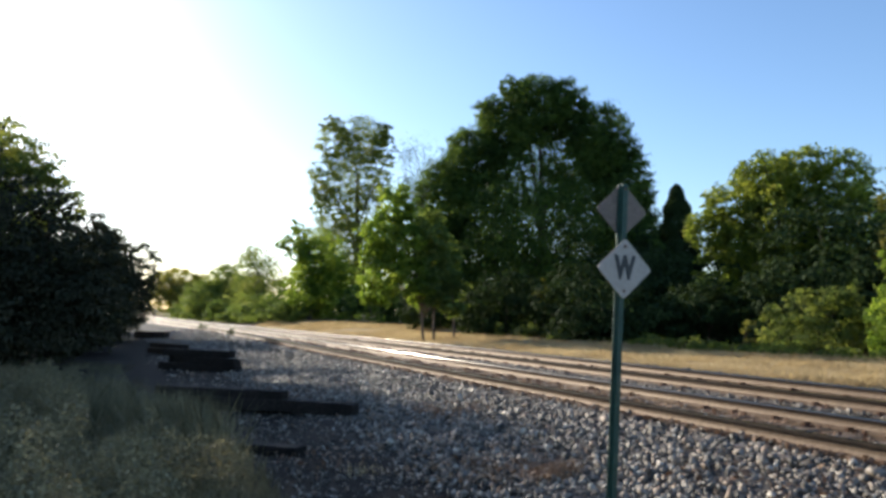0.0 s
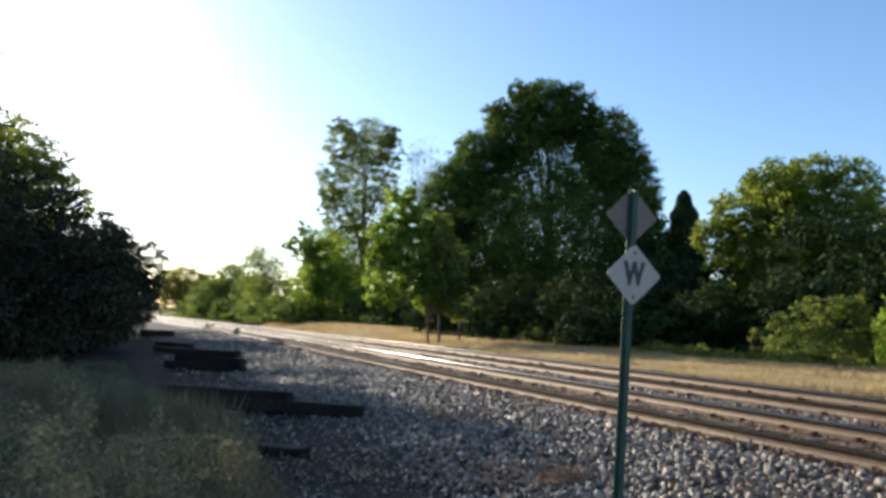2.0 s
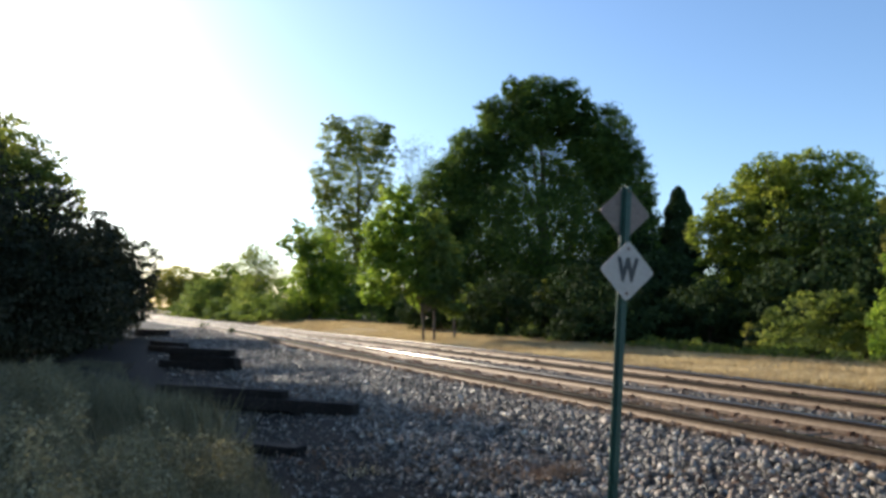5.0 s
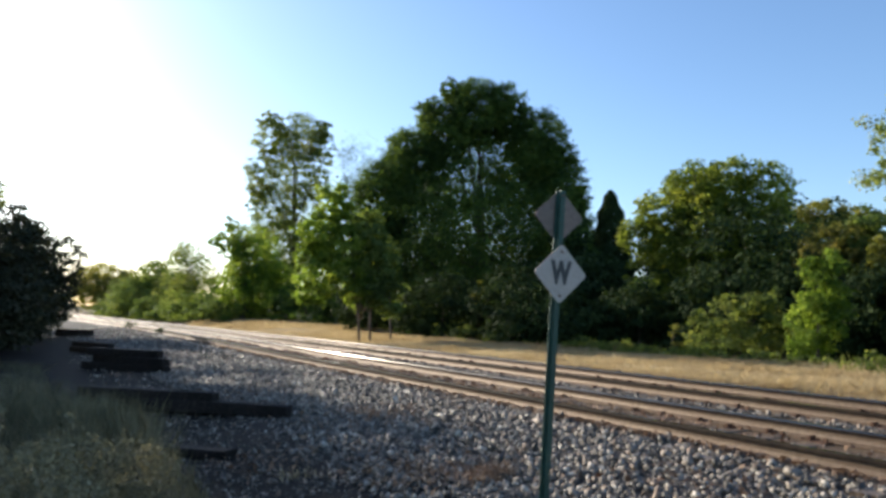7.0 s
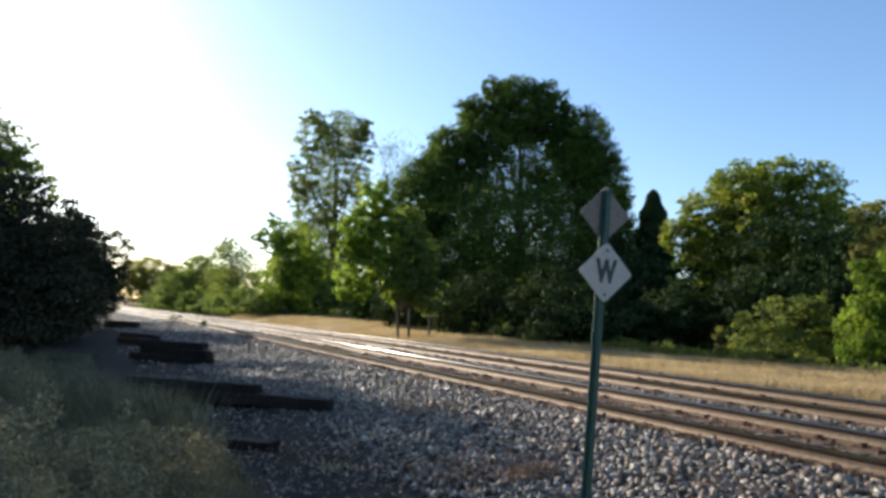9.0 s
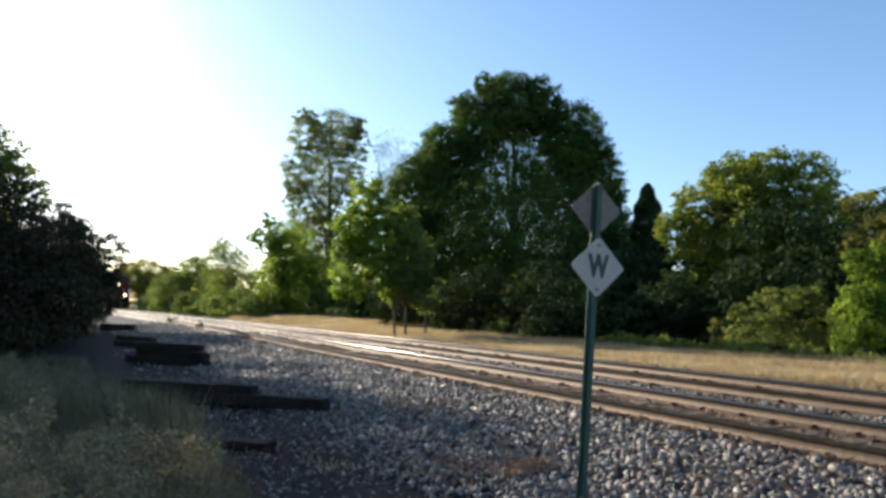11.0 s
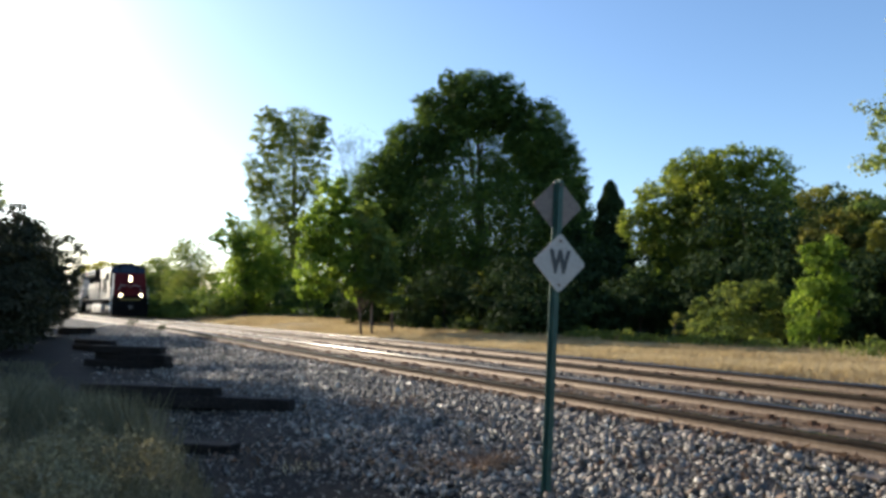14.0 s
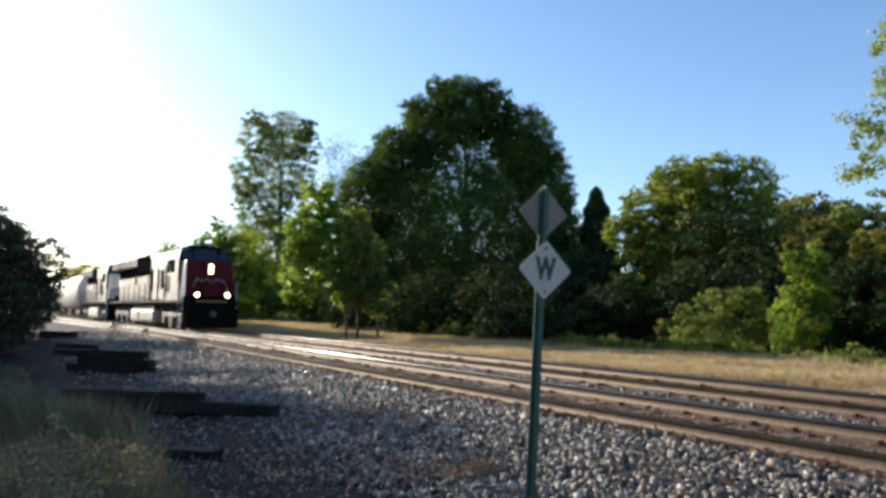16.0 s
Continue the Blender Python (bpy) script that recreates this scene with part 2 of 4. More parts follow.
    ln.new(b.outputs["Normal"], bs.inputs["Normal"])
    return m


MAT["ground"] = ground_material()
rng = np.random.default_rng(7)


# ---- mesh helpers ----
def part(name, bm, material, parent=None, label=""):
    """Links a bmesh as one mesh object, under a thing or part where one is given."""
    me = bpy.data.meshes.new(name)
    bm.to_mesh(me)
    bm.free()
    return linked(name, me, material, parent, label)


def linked(name, me, material, parent=None, label=""):
    ob = new(name, me)
    if material and not me.materials:
        for k in material if isinstance(material, tuple) else (material,):
            me.materials.append(MAT[k])
    if parent:
        ob.parent = parent
    return tagged(ob, label)


def cloud(name, verts, faces, material, parent=None, label=""):
    me = bpy.data.meshes.new(name)
    nf, k = faces.shape
    me.vertices.add(len(verts))
    me.vertices.foreach_set("co", np.ascontiguousarray(verts, np.float32).ravel())
    me.loops.add(nf * k)
    me.loops.foreach_set("vertex_index", faces.astype(np.int32).ravel())
    me.polygons.add(nf)
    me.polygons.foreach_set("loop_start", np.arange(0, nf * k, k, dtype=np.int32))
    me.update(calc_edges=True)
    return linked(name, me, material, parent, label)


def box(bm, x0, x1, y0, y1, z0, z1, bevel=0.0, taper=None):
    vs = bmesh.ops.create_cube(bm, size=1.0)["verts"]
    for v in vs:
        v.co = Vector((x0 + (v.co.x + 0.5) * (x1 - x0), y0 + (v.co.y + 0.5) * (y1 - y0), z0 + (v.co.z + 0.5) * (z1 - z0)))
        if taper:
            taper(v.co)
    if bevel:
        es = list({e for v in vs for e in v.link_edges})
        bmesh.ops.bevel(bm, geom=es, offset=bevel, segments=2, affect="EDGES", profile=0.5)
    return bm


def boxed(*a, **k):
    return box(bmesh.new(), *a, **k)


def tube(bm, pts, radii, sides=7):
    """A tapered tube along points."""
    rings = []
    for i, p in enumerate(pts):
        d = (Vector(pts[min(i + 1, len(pts) - 1)]) - Vector(pts[max(i - 1, 0)])).normalized()
        a = d.orthogonal().normalized()
        b = d.cross(a)
        rings.append([bm.verts.new(Vector(p) + radii[i] * (math.cos(t) * a + math.sin(t) * b)) for t in [2 * math.pi * j / sides for j in range(sides)]])
    for r, s in zip(rings, rings[1:]):
        for j in range(sides):
            bm.faces.new((r[j], r[(j + 1) % sides], s[(j + 1) % sides], s[j]))
    bm.faces.new(rings[0][::-1])
    bm.faces.new(rings[-1])
    return bm


def disc(bm, centre, axis, r, depth, sides=20):
    """A round plate or drum with its middle at centre."""
    c, a = Vector(centre), Vector(axis).normalized()
    e = min(0.02, depth * 0.2)
    return tube(bm, [c - a * depth / 2, c - a * (depth / 2 - e), c + a * (depth / 2 - e), c + a * depth / 2], [r - e, r, r, r - e], sides)


# ---- the lie of the land: a low bank that carries two tracks, bending gently away ----
RAIL_TOP, TIE_TOP = 0.442, 0.264
NEAR_RAIL, FAR_RAIL, GAUGE = 6.48, 9.72, 1.5


def bend(y):
    s = np.clip(np.asarray(y, float), -50, 330) - 42.0
    k = np.clip((s + 24.0) / 24.0, 0, 1)
    return -0.029 * (s + np.sqrt(s * s + 200.0)) + 0.06 + 0.45 * k * k * (3 - 2 * k)


def dip(y):
    """How far the far track lies below the near one, along its length."""
    k = np.clip((np.asarray(y, float) - 16.0) / 24.0, 0, 1)
    return -0.07 * k * k * (3 - 2 * k)


def far_bend(y):
    y = np.asarray(y, float)
    k, far = np.clip((y - 18.0) / 24.0, 0, 1), np.clip(y - 62.0, 0, 60)
    return bend(y) - 0.22 * k * k * (3 - 2 * k) - 0.2 * np.exp(-(((y - 54) / 9) ** 2)) + 0.011 * far + 0.0003 * far * far


def land(x, y):
    s = np.asarray(x, float) - bend(y)
    low = dip(y) * np.clip((s - 8.3) / 0.7, 0, 1)
    rise = 0.45 * np.exp(-(((np.asarray(y, float) - 50) / 15) ** 2)) * np.clip((s - 13.4) / 2.0, 0, 1)
    return rise + low + np.interp(s, [-60, 1.0, 2.6, 3.8, 5.1, 6.0, 6.3, 8.3, 8.85, 9.4, 12.5, 13.4, 20, 60], [-0.2, -0.02, 0.0, 0.05, 0.15, 0.24, 0.262, 0.256, 0.325, 0.256, 0.256, 0.25, 0.3, 0.7])


def make_ground():
    xs = np.concatenate([[-3000, -1000, -300, -120, -60, -30, -15, -8], np.arange(-5, 14.5, 0.22), np.arange(15, 24, 1.0), [26, 30, 36, 45, 60, 90, 150, 400, 1000, 3000]])
    ys = np.concatenate([[-3000, -1000, -300, -100, -40, -15], np.arange(-8, 30, 0.3), np.arange(30, 80, 1.5), [85, 100, 120, 150, 200, 270, 330, 1000, 3000]])
    X, Y = np.meshgrid(xs, ys)
    X = X + bend(Y)
    Z = land(X, Y) + 0.02 * np.sin(X * 3.1 + Y * 1.7) * np.sin(Y * 2.3 - X) * (X < 6.2) * (X > -8) * (Y > -8) * (Y < 80)
    v = np.stack([X, Y, Z], -1).reshape(-1, 3)
    w, h = len(xs), len(ys)
    i = (np.arange(h - 1)[:, None] * w + np.arange(w - 1)).ravel()
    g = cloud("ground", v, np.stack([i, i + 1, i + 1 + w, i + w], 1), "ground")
    for p in g.data.polygons:
        p.use_smooth = True
    return tagged(g, "ballast bank, dark earth deepened for tree shade and straw-coloured turf along the railway", "ground", kind="structure")


ground = make_ground()

# ---- railway tracks ----
RAIL_PROFILE = [(-0.07, -0.18), (0.07, -0.18), (0.07, -0.165), (0.02, -0.135), (0.012, -0.1), (0.012, -0.048), (0.037, -0.04), (0.037, -0.016), (0.0275, 0.0), (-0.0275, 0.0), (-0.037, -0.016), (-0.037, -0.04), (-0.012, -0.048), (-0.012, -0.1), (-0.02, -0.135), (-0.07, -0.165)]


def make_rail(parent, x0, worn, course, sink):
    """A rail whose running top is polished, and on the side given (-1 or 1) also its gauge corner."""
    bm = bmesh.new()
    rings = []
    for y in [*range(-16, 60, 2), *range(60, 340, 5)]:
        c, d = x0 + float(course(y)), float(sink(y))
        rings.append([bm.verts.new((c + a, y, RAIL_TOP + d + b)) for a, b in RAIL_PROFILE])
    n = len(RAIL_PROFILE)
    for r, s in zip(rings, rings[1:]):
        for j in range(n):
            f = bm.faces.new((r[j], s[j], s[(j + 1) % n], r[(j + 1) % n]))
            # head sides, underside and upper web take the dark shade colour
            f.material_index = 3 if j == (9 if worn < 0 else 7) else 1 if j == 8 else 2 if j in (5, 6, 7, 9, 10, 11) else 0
    bm.faces.new(rings[0])
    bm.faces.new(rings[-1][::-1])
    part("rail", bm, ("rail_side", "rail_head", "rail_flank_shade", "gauge_corner"), parent, "rusty steel rail with a polished head")


def tie_mesh():
    bm = boxed(-1.3, 1.3, -0.115, 0.115, -0.17, 0.0, 0.012)
    for v in bm.verts:
        v.co += Vector((random.uniform(-1, 1) * 0.012, random.uniform(-1, 1) * 0.006, random.uniform(-1, 1) * 0.004))
    me = bpy.data.meshes.new("tie")
    bm.to_mesh(me)
    bm.free()
    me.materials.append(MAT["tie_wood"])
    return me


def plate_mesh():
    """A tie plate with its spikes and rail anchors."""
    bm = boxed(-0.19, 0.19, -0.095, 0.095, 0.0, 0.022, 0.004)
    for sx in (-1, 1):
        for sy in (-1, 1):
            box(bm, sx * 0.105 - 0.018, sx * 0.105 + 0.018, sy * 0.05 - 0.018, sy * 0.05 + 0.018, 0.02, 0.055)
    box(bm, 0.05, 0.16, 0.1, 0.14, 0.0, 0.07)
    box(bm, -0.16, -0.05, 0.1, 0.14, 0.0, 0.07)
    me = bpy.data.meshes.new("tie_plate")
    bm.to_mesh(me)
    bm.free()
    me.materials.append(MAT["rust"])
    return me


TIES, PLATE = [tie_mesh() for _ in range(4)], plate_mesh()


def make_track(x0, label, course, sink):
    track = tagged(new("railway_track"), label, "track", "tracks", "structure")
    mid = x0 + GAUGE / 2
    make_rail(track, x0, 1, course, sink)
    make_rail(track, x0 + GAUGE, -1, course, sink)
    rest_v, rest_f = [], []
    y, i = -10.0, 0
    base = np.array([v.co[:] for v in TIES[0].vertices])
    quads = np.array([p.vertices[:] for p in TIES[0].polygons if len(p.vertices) == 4])
    while y < 250:
        c, d = mid + float(course(y)), TIE_TOP + float(sink(y))
        if y < 52:
            t = new("tie", TIES[i % 4])
            t.parent = track
            t.matrix_basis = pose(c + random.uniform(-0.05, 0.05), y, d + random.uniform(-0.012, 0.012), 0, 0, random.uniform(-1.2, 1.2))
            if y < 34:
                for side in (-GAUGE / 2, GAUGE / 2):
                    if random.random() < 0.3:
                        continue
                    p = new("tie_plate", PLATE)
                    p.parent = t
                    p.location = (side + random.uniform(-0.03, 0.03), random.uniform(-0.06, 0.06), random.uniform(-0.03, -0.008))
        else:
            rest_v.append(base + np.array([c, y, d]))
            rest_f.append(quads + len(base) * len(rest_f))
        y += random.uniform(0.48, 0.54)
        i += 1
    tagged(cloud("far_ties", np.concatenate(rest_v), np.concatenate(rest_f), "tie_wood", track), kind="stuff")
    return track


make_track(NEAR_RAIL, "near railway track with weathered brown wooden ties", bend, lambda y: 0.0)
make_track(FAR_RAIL, "far railway track that the freight train runs on", far_bend, dip)


# ---- foliage ----
def leaves(centres, normals, sizes, r):
    """Kite-shaped leaves: a bent pair of triangles for each centre."""
    n = len(centres)
    nn = normals + 0.75 * r.standard_normal((n, 3))
    nn /= np.linalg.norm(nn, axis=1)[:, None]
    a = np.cross(nn, r.standard_normal((n, 3)))
    a /= np.linalg.norm(a, axis=1)[:, None] + 1e-9
    b = np.cross(nn, a)
    s = sizes[:, None]
    v = np.stack([centres - a * s * 0.5, centres - b * s * 0.3 + nn * s * 0.1, centres + a * s * 0.55, centres + b * s * 0.3 + nn * s * 0.1], 1).reshape(-1, 3)
    f = (np.arange(n)[:, None] * 4 + np.array([0, 1, 2, 3])).astype(np.int32)
    return v, f


def crown_points(blobs, count, size, r, clump=0.2, shell=0.27):
    """Leaf places in many small clumps that fill the rounded masses of a crown, denser towards their outside; a sixth number thins or thickens a mass."""
    vol = np.array([b[3] ** 2 * b[4] for b in blobs]) ** 0.8 * np.array([b[5] if len(b) > 5 else 1.0 for b in blobs])
    blobs = [b[:5] for b in blobs]
    per = 40
    k = max(6, count // per)
    which = r.choice(len(blobs), k, p=vol / vol.sum())
    B = np.array(blobs)[which]
    d = r.standard_normal((k, 3))
    d /= np.linalg.norm(d, axis=1)[:, None]
    rad = r.random(k) ** shell
    rad = 1.03 * rad * (1 + 0.07 * r.standard_normal(k) * (rad > 0.7))
    R = np.stack([B[:, 3], B[:, 3] * 0.9, B[:, 4]], 1)
    c = B[:, :3] + d * R * rad[:, None]
    cr = clump * (0.5 + r.random(k)) * np.maximum(0.8, B[:, 3]) + size * 0.5
    e = r.standard_normal((k, per, 3))
    e *= (r.random((k, per, 1)) ** 0.5) / np.linalg.norm(e, axis=2)[:, :, None]
    e[:, :, 2] *= 0.6
    p = c[:, None] + e * cr[:, None, None]
    nrm = d[:, None] * 0.7 + e * 0.8 + np.array([0, 0, 0.5])
    p, nrm = p.reshape(-1, 3), nrm.reshape(-1, 3)
    return p, nrm, c


def make_tree(name, label, base, count, size, mat, trunk_r, kind, blobs, seed):
    r = np.random.default_rng(seed)
    tree = tagged(new(name), label, "shrub" if "shrub" in name or "bush" in name else "tree")
    bx, by = base
    bz = float(land(bx, by)) - 0.06
    tree.location = (bx, by, bz)
    bl = [(b[0] - bx, b[1] - by, b[2] - bz, *b[3:]) for b in blobs]
    count, size = int(count * 2.6), size * 0.68
    p, nrm, c = crown_points(bl, count, size, r, 0.17 if "maple" in name else 0.7 if kind == "W" else 0.2)
    keep = p[:, 2] > 0.15
    p, nrm = p[keep], nrm[keep]
    v, f = leaves(p, nrm, size * (0.6 + 0.8 * r.random(len(p))), r)
    tagged(cloud("crown", v, f, mat, tree), kind="stuff")
    top = max(b[2] + b[4] for b in bl)
    bark = "pale_bark" if kind == "W" else "bark"
    h = top * (0.8 if kind != "S" else 0.5)
    cx = np.mean([b[0] for b in bl]) * 0.6
    cy = np.mean([b[1] for b in bl]) * 0.6
    n = 7
    pts = [(cx * (i / n) ** 1.5 + 0.12 * trunk_r * math.sin(i * 2.1 + seed), cy * (i / n) ** 1.5 + 0.1 * trunk_r * math.cos(i * 1.7), h * i / n) for i in range(n + 1)]
    bm = tube(bmesh.new(), pts, [trunk_r * (1.25 if i == 0 else 1.0) * (1 - 0.88 * i / n) + 0.008 for i in range(n + 1)], 9)
    part("trunk", bm, bark, tree)
    ends = c[r.permutation(len(c))[: (14 if kind == "B" else 120 if kind == "W" else 6)]]
    for e in ends:
        k = r.uniform(0.3, 0.85)
        i = min(n - 1, int(k * n))
        s = Vector(pts[i])
        if e[2] < s.z:
            s = Vector(pts[max(1, int(0.7 * max(0.05, e[2] / h) * n))])
        e = Vector(e)
        mid = (s + e) / 2 + Vector((0, 0, 0.12 * (e - s).length))
        rr = 0.03 if kind == "W" else max(0.012, trunk_r * 0.32)
        part("limb", tube(bmesh.new(), [s, mid, e], [rr, rr * 0.6, rr * 0.15], 5), bark, tree)
    return tree


TREES = [
    ('maple_tree', 'large dark green maple with a broad rounded crown', (24.93, 36.27), 115000, 0.21, 'leaf_dark', 0.45, 'B',
     [(24.97, 36.23, 6.18, 5.61, 4.5, 0.5), (24.77, 36.36, 14.16, 2.1, 2.1, 1.3), (22.89, 37.58, 12.79, 1.82, 2.1, 1.3), (21.2, 38.56, 10.58, 2.1, 2.52, 1.4), (19.65, 39.37, 8.04, 1.93, 2.98, 1.3), (19.48, 39.45, 5.04, 1.93, 2.98), (27.71, 34.18, 11.81, 2.03, 2.52, 1.2), (28.73, 33.33, 8.65, 1.82, 3.16, 1.2), (29.03, 33.06, 5.13, 1.68, 4.21), (26.03, 35.48, 14.08, 1.58, 1.93, 1.2), (24.06, 36.84, 10.45, 2.8, 2.63, 0.2), (26.66, 35.0, 10.1, 2.1, 2.8, 0.6), (23.41, 37.25, 15.54, 1.05, 0.84, 1.2), (29.23, 32.89, 11.48, 0.56, 0.7), (22.05, 38.08, 14.23, 0.91, 1.05, 1.2), (21.68, 38.29, 6.84, 2.45, 3.16, 0.6)]),
    ('cottonwood_tree', 'tall airy cottonwood with sunlit green leaves', (23.6, 65.92), 22000, 0.27, 'leaf_olive', 0.35, 'B',
     [(21.15, 66.73, 18.34, 1.9, 2.23), (23.53, 65.93, 18.52, 2.57, 2.34), (25.69, 65.11, 17.41, 1.51, 2.23), (20.26, 67.0, 14.4, 1.67, 2.51), (23.28, 66.01, 14.47, 3.12, 2.79, 0.8), (21.23, 66.7, 10.72, 2.12, 2.79, 0.9), (24.1, 65.72, 10.46, 2.01, 3.07, 0.9), (22.2, 66.39, 6.55, 3.63, 4.18), (19.83, 67.13, 12.18, 1.12, 1.95), (25.54, 65.17, 19.5, 0.89, 1.0), (20.69, 66.87, 19.98, 1.12, 0.78)]),
    ('bare_tree', 'thin half-bare tree with pale wispy twigs', (27.34, 60.09), 1900, 0.2, 'leaf_olive', 0.18, 'W',
     [(26.8, 60.33, 14.79, 1.89, 2.73), (27.61, 59.97, 11.62, 1.84, 2.63), (28.49, 59.55, 14.33, 1.16, 1.79)]),
    ('young_tree', 'slim young tree with bright green leaves and a thin trunk', (13.67, 29.5), 7500, 0.22, 'leaf_bright', 0.05, 'Y',
     [(12.48, 30.12, 6.38, 0.88, 1.04), (12.13, 30.26, 5.0, 1.19, 1.09), (13.03, 29.88, 4.43, 1.09, 1.35), (12.06, 30.29, 3.38, 1.14, 0.99), (13.3, 29.76, 2.84, 0.99, 0.86), (11.78, 30.4, 2.3, 0.78, 0.44, 1.3), (11.54, 30.49, 4.34, 0.62, 0.62), (12.67, 30.04, 7.1, 0.36, 0.47)]),
    ('young_tree', 'slim young tree with green leaves beside the grass strip', (14.32, 29.75), 3400, 0.24, 'leaf_mid', 0.06, 'Y',
     [(14.09, 29.73, 4.69, 0.89, 1.57), (14.06, 29.75, 2.6, 0.89, 0.94)]),
    ('young_tree', 'slim young tree with darker leaves beside the grass strip', (15.16, 29.33), 2800, 0.23, 'leaf_mid', 0.05, 'Y',
     [(14.67, 29.45, 3.52, 0.84, 1.44), (14.97, 29.3, 2.22, 0.79, 0.89)]),
    ('broadleaf_tree', 'leafy green tree at the edge of the track', (15.84, 55.82), 10000, 0.27, 'leaf_bright', 0.2, 'B',
     [(15.48, 55.89, 6.64, 1.2, 1.76), (16.67, 55.55, 5.52, 1.94, 2.68), (15.29, 55.95, 3.97, 1.48, 2.77), (17.57, 55.28, 3.13, 2.54, 2.4), (13.85, 56.32, 6.66, 0.65, 1.02), (14.74, 56.1, 8.03, 0.65, 0.74)]),
    ('broadleaf_tree', 'spindly young tree with thin upright branches', (14.88, 70.47), 3000, 0.3, 'leaf_olive', 0.12, 'W',
     [(14.42, 70.56, 5.05, 2.18, 2.58), (15.52, 70.33, 2.93, 2.87, 2.29), (14.09, 70.63, 6.66, 1.15, 1.15)]),
    ('broadleaf_tree', 'low rounded tree at the bend of the track', (15.48, 86.65), 7500, 0.36, 'leaf_mid', 0.2, 'B',
     [(14.69, 86.79, 4.39, 2.95, 2.66), (13.29, 87.01, 2.73, 3.51, 2.24), (16.55, 86.45, 3.15, 2.8, 2.66)]),
    ('broadleaf_tree', 'yellowing rounded tree at the bend of the track', (15.73, 151.47), 10500, 0.5, 'leaf_yellow', 0.25, 'B',
     [(15.38, 151.5, 5.72, 5.45, 4.36), (12.59, 151.76, 3.79, 3.0, 4.12), (18.95, 151.09, 3.98, 5.45, 4.12), (20.89, 150.84, 5.14, 3.64, 3.89)]),
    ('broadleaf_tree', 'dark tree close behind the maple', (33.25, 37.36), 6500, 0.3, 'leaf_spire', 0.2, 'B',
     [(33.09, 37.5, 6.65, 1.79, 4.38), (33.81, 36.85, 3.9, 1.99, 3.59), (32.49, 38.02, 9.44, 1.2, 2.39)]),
    ('walnut_tree', 'spreading green tree with drooping sunlit leaves', (26.21, 20.06), 17000, 0.21, 'leaf_walnut', 0.22, 'B',
     [(25.75, 20.64, 7.29, 1.53, 1.16), (26.61, 19.52, 7.36, 1.37, 1.16), (27.35, 18.46, 7.04, 1.26, 1.21, 0.8), (24.84, 21.72, 6.21, 1.21, 1.21), (24.21, 22.43, 5.21, 1.05, 1.16, 1.2), (26.05, 20.25, 5.65, 1.89, 1.53), (27.14, 18.77, 5.58, 1.45, 1.53, 0.55), (25.11, 21.41, 4.67, 1.45, 1.05), (27.66, 17.99, 5.59, 0.84, 1.05, 0.8), (24.32, 22.3, 3.34, 0.95, 1.1, 0.6), (25.15, 21.36, 2.83, 1.18, 1.18, 0.5), (26.32, 19.91, 3.82, 1.84, 1.18, 0.5), (24.27, 22.36, 6.68, 0.47, 0.42), (25.09, 21.43, 7.41, 0.58, 0.42)]),
    ('shrub', 'pale green shrub at the edge of the dry grass', (21.08, 15.24), 4200, 0.14, 'leaf_olive', 0.05, 'S',
     [(20.43, 16.1, 1.07, 0.73, 0.7), (20.87, 15.52, 1.57, 0.87, 0.83), (21.43, 14.74, 1.72, 0.95, 0.91), (21.84, 14.11, 1.22, 0.73, 0.66), (21.17, 15.11, 0.77, 1.45, 0.5), (21.59, 14.49, 2.25, 0.5, 0.46), (20.26, 16.31, 1.68, 0.29, 0.33)]),
    ('shrub', 'bright green vine-covered bush beside dry grass', (20.61, 12.31), 4200, 0.14, 'leaf_bright', 0.05, 'S',
     [(20.67, 12.21, 2.42, 0.61, 0.92), (20.57, 12.38, 1.38, 0.8, 0.99), (20.83, 11.94, 3.19, 0.38, 0.5), (20.88, 11.84, 1.82, 0.42, 0.86), (20.4, 12.65, 0.86, 0.54, 0.46), (20.55, 12.41, 3.13, 0.27, 0.38)]),
    ('shrub_tree', 'brownish green bushy tree at the edge of the wood', (26.18, 14.67), 7500, 0.18, 'leaf_brown', 0.12, 'B',
     [(26.02, 14.92, 4.29, 1.08, 1.08), (26.41, 14.24, 4.37, 1.0, 1.08), (25.63, 15.6, 3.57, 0.72, 0.96), (26.1, 14.8, 2.97, 1.31, 1.43), (26.61, 13.86, 3.21, 1.15, 1.43)]),
    ('broadleaf_tree', 'far yellow-green tree behind the wood', (47.15, 28.33), 3000, 0.34, 'leaf_yellow', 0.2, 'B',
     [(47.22, 28.21, 8.33, 1.97, 1.4), (48.23, 26.44, 8.36, 2.19, 1.14), (46.66, 29.12, 7.38, 1.53, 1.75)]),
    ('broadleaf_tree', 'dark green tree at the edge of the wood', (27.21, 12.62), 4600, 0.22, 'leaf_mid', 0.2, 'B',
     [(27.19, 12.67, 4.81, 0.91, 1.67), (27.26, 12.53, 3.38, 1.24, 2.15), (27.28, 12.47, 1.58, 1.43, 1.91), (26.61, 13.85, 4.88, 1.0, 0.91, 1.2)]),
    ('shrub_tree', 'small yellow-leaved tree at the edge of the wood', (25.27, 12.07), 2000, 0.16, 'leaf_yellow', 0.08, 'B',
     [(25.05, 12.51, 3.86, 0.67, 0.76), (24.93, 12.75, 3.29, 0.49, 0.45), (25.27, 12.06, 3.75, 0.67, 0.67), (25.21, 12.17, 2.9, 0.54, 0.49)]),
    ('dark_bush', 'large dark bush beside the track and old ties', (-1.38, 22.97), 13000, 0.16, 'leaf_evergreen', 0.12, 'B',
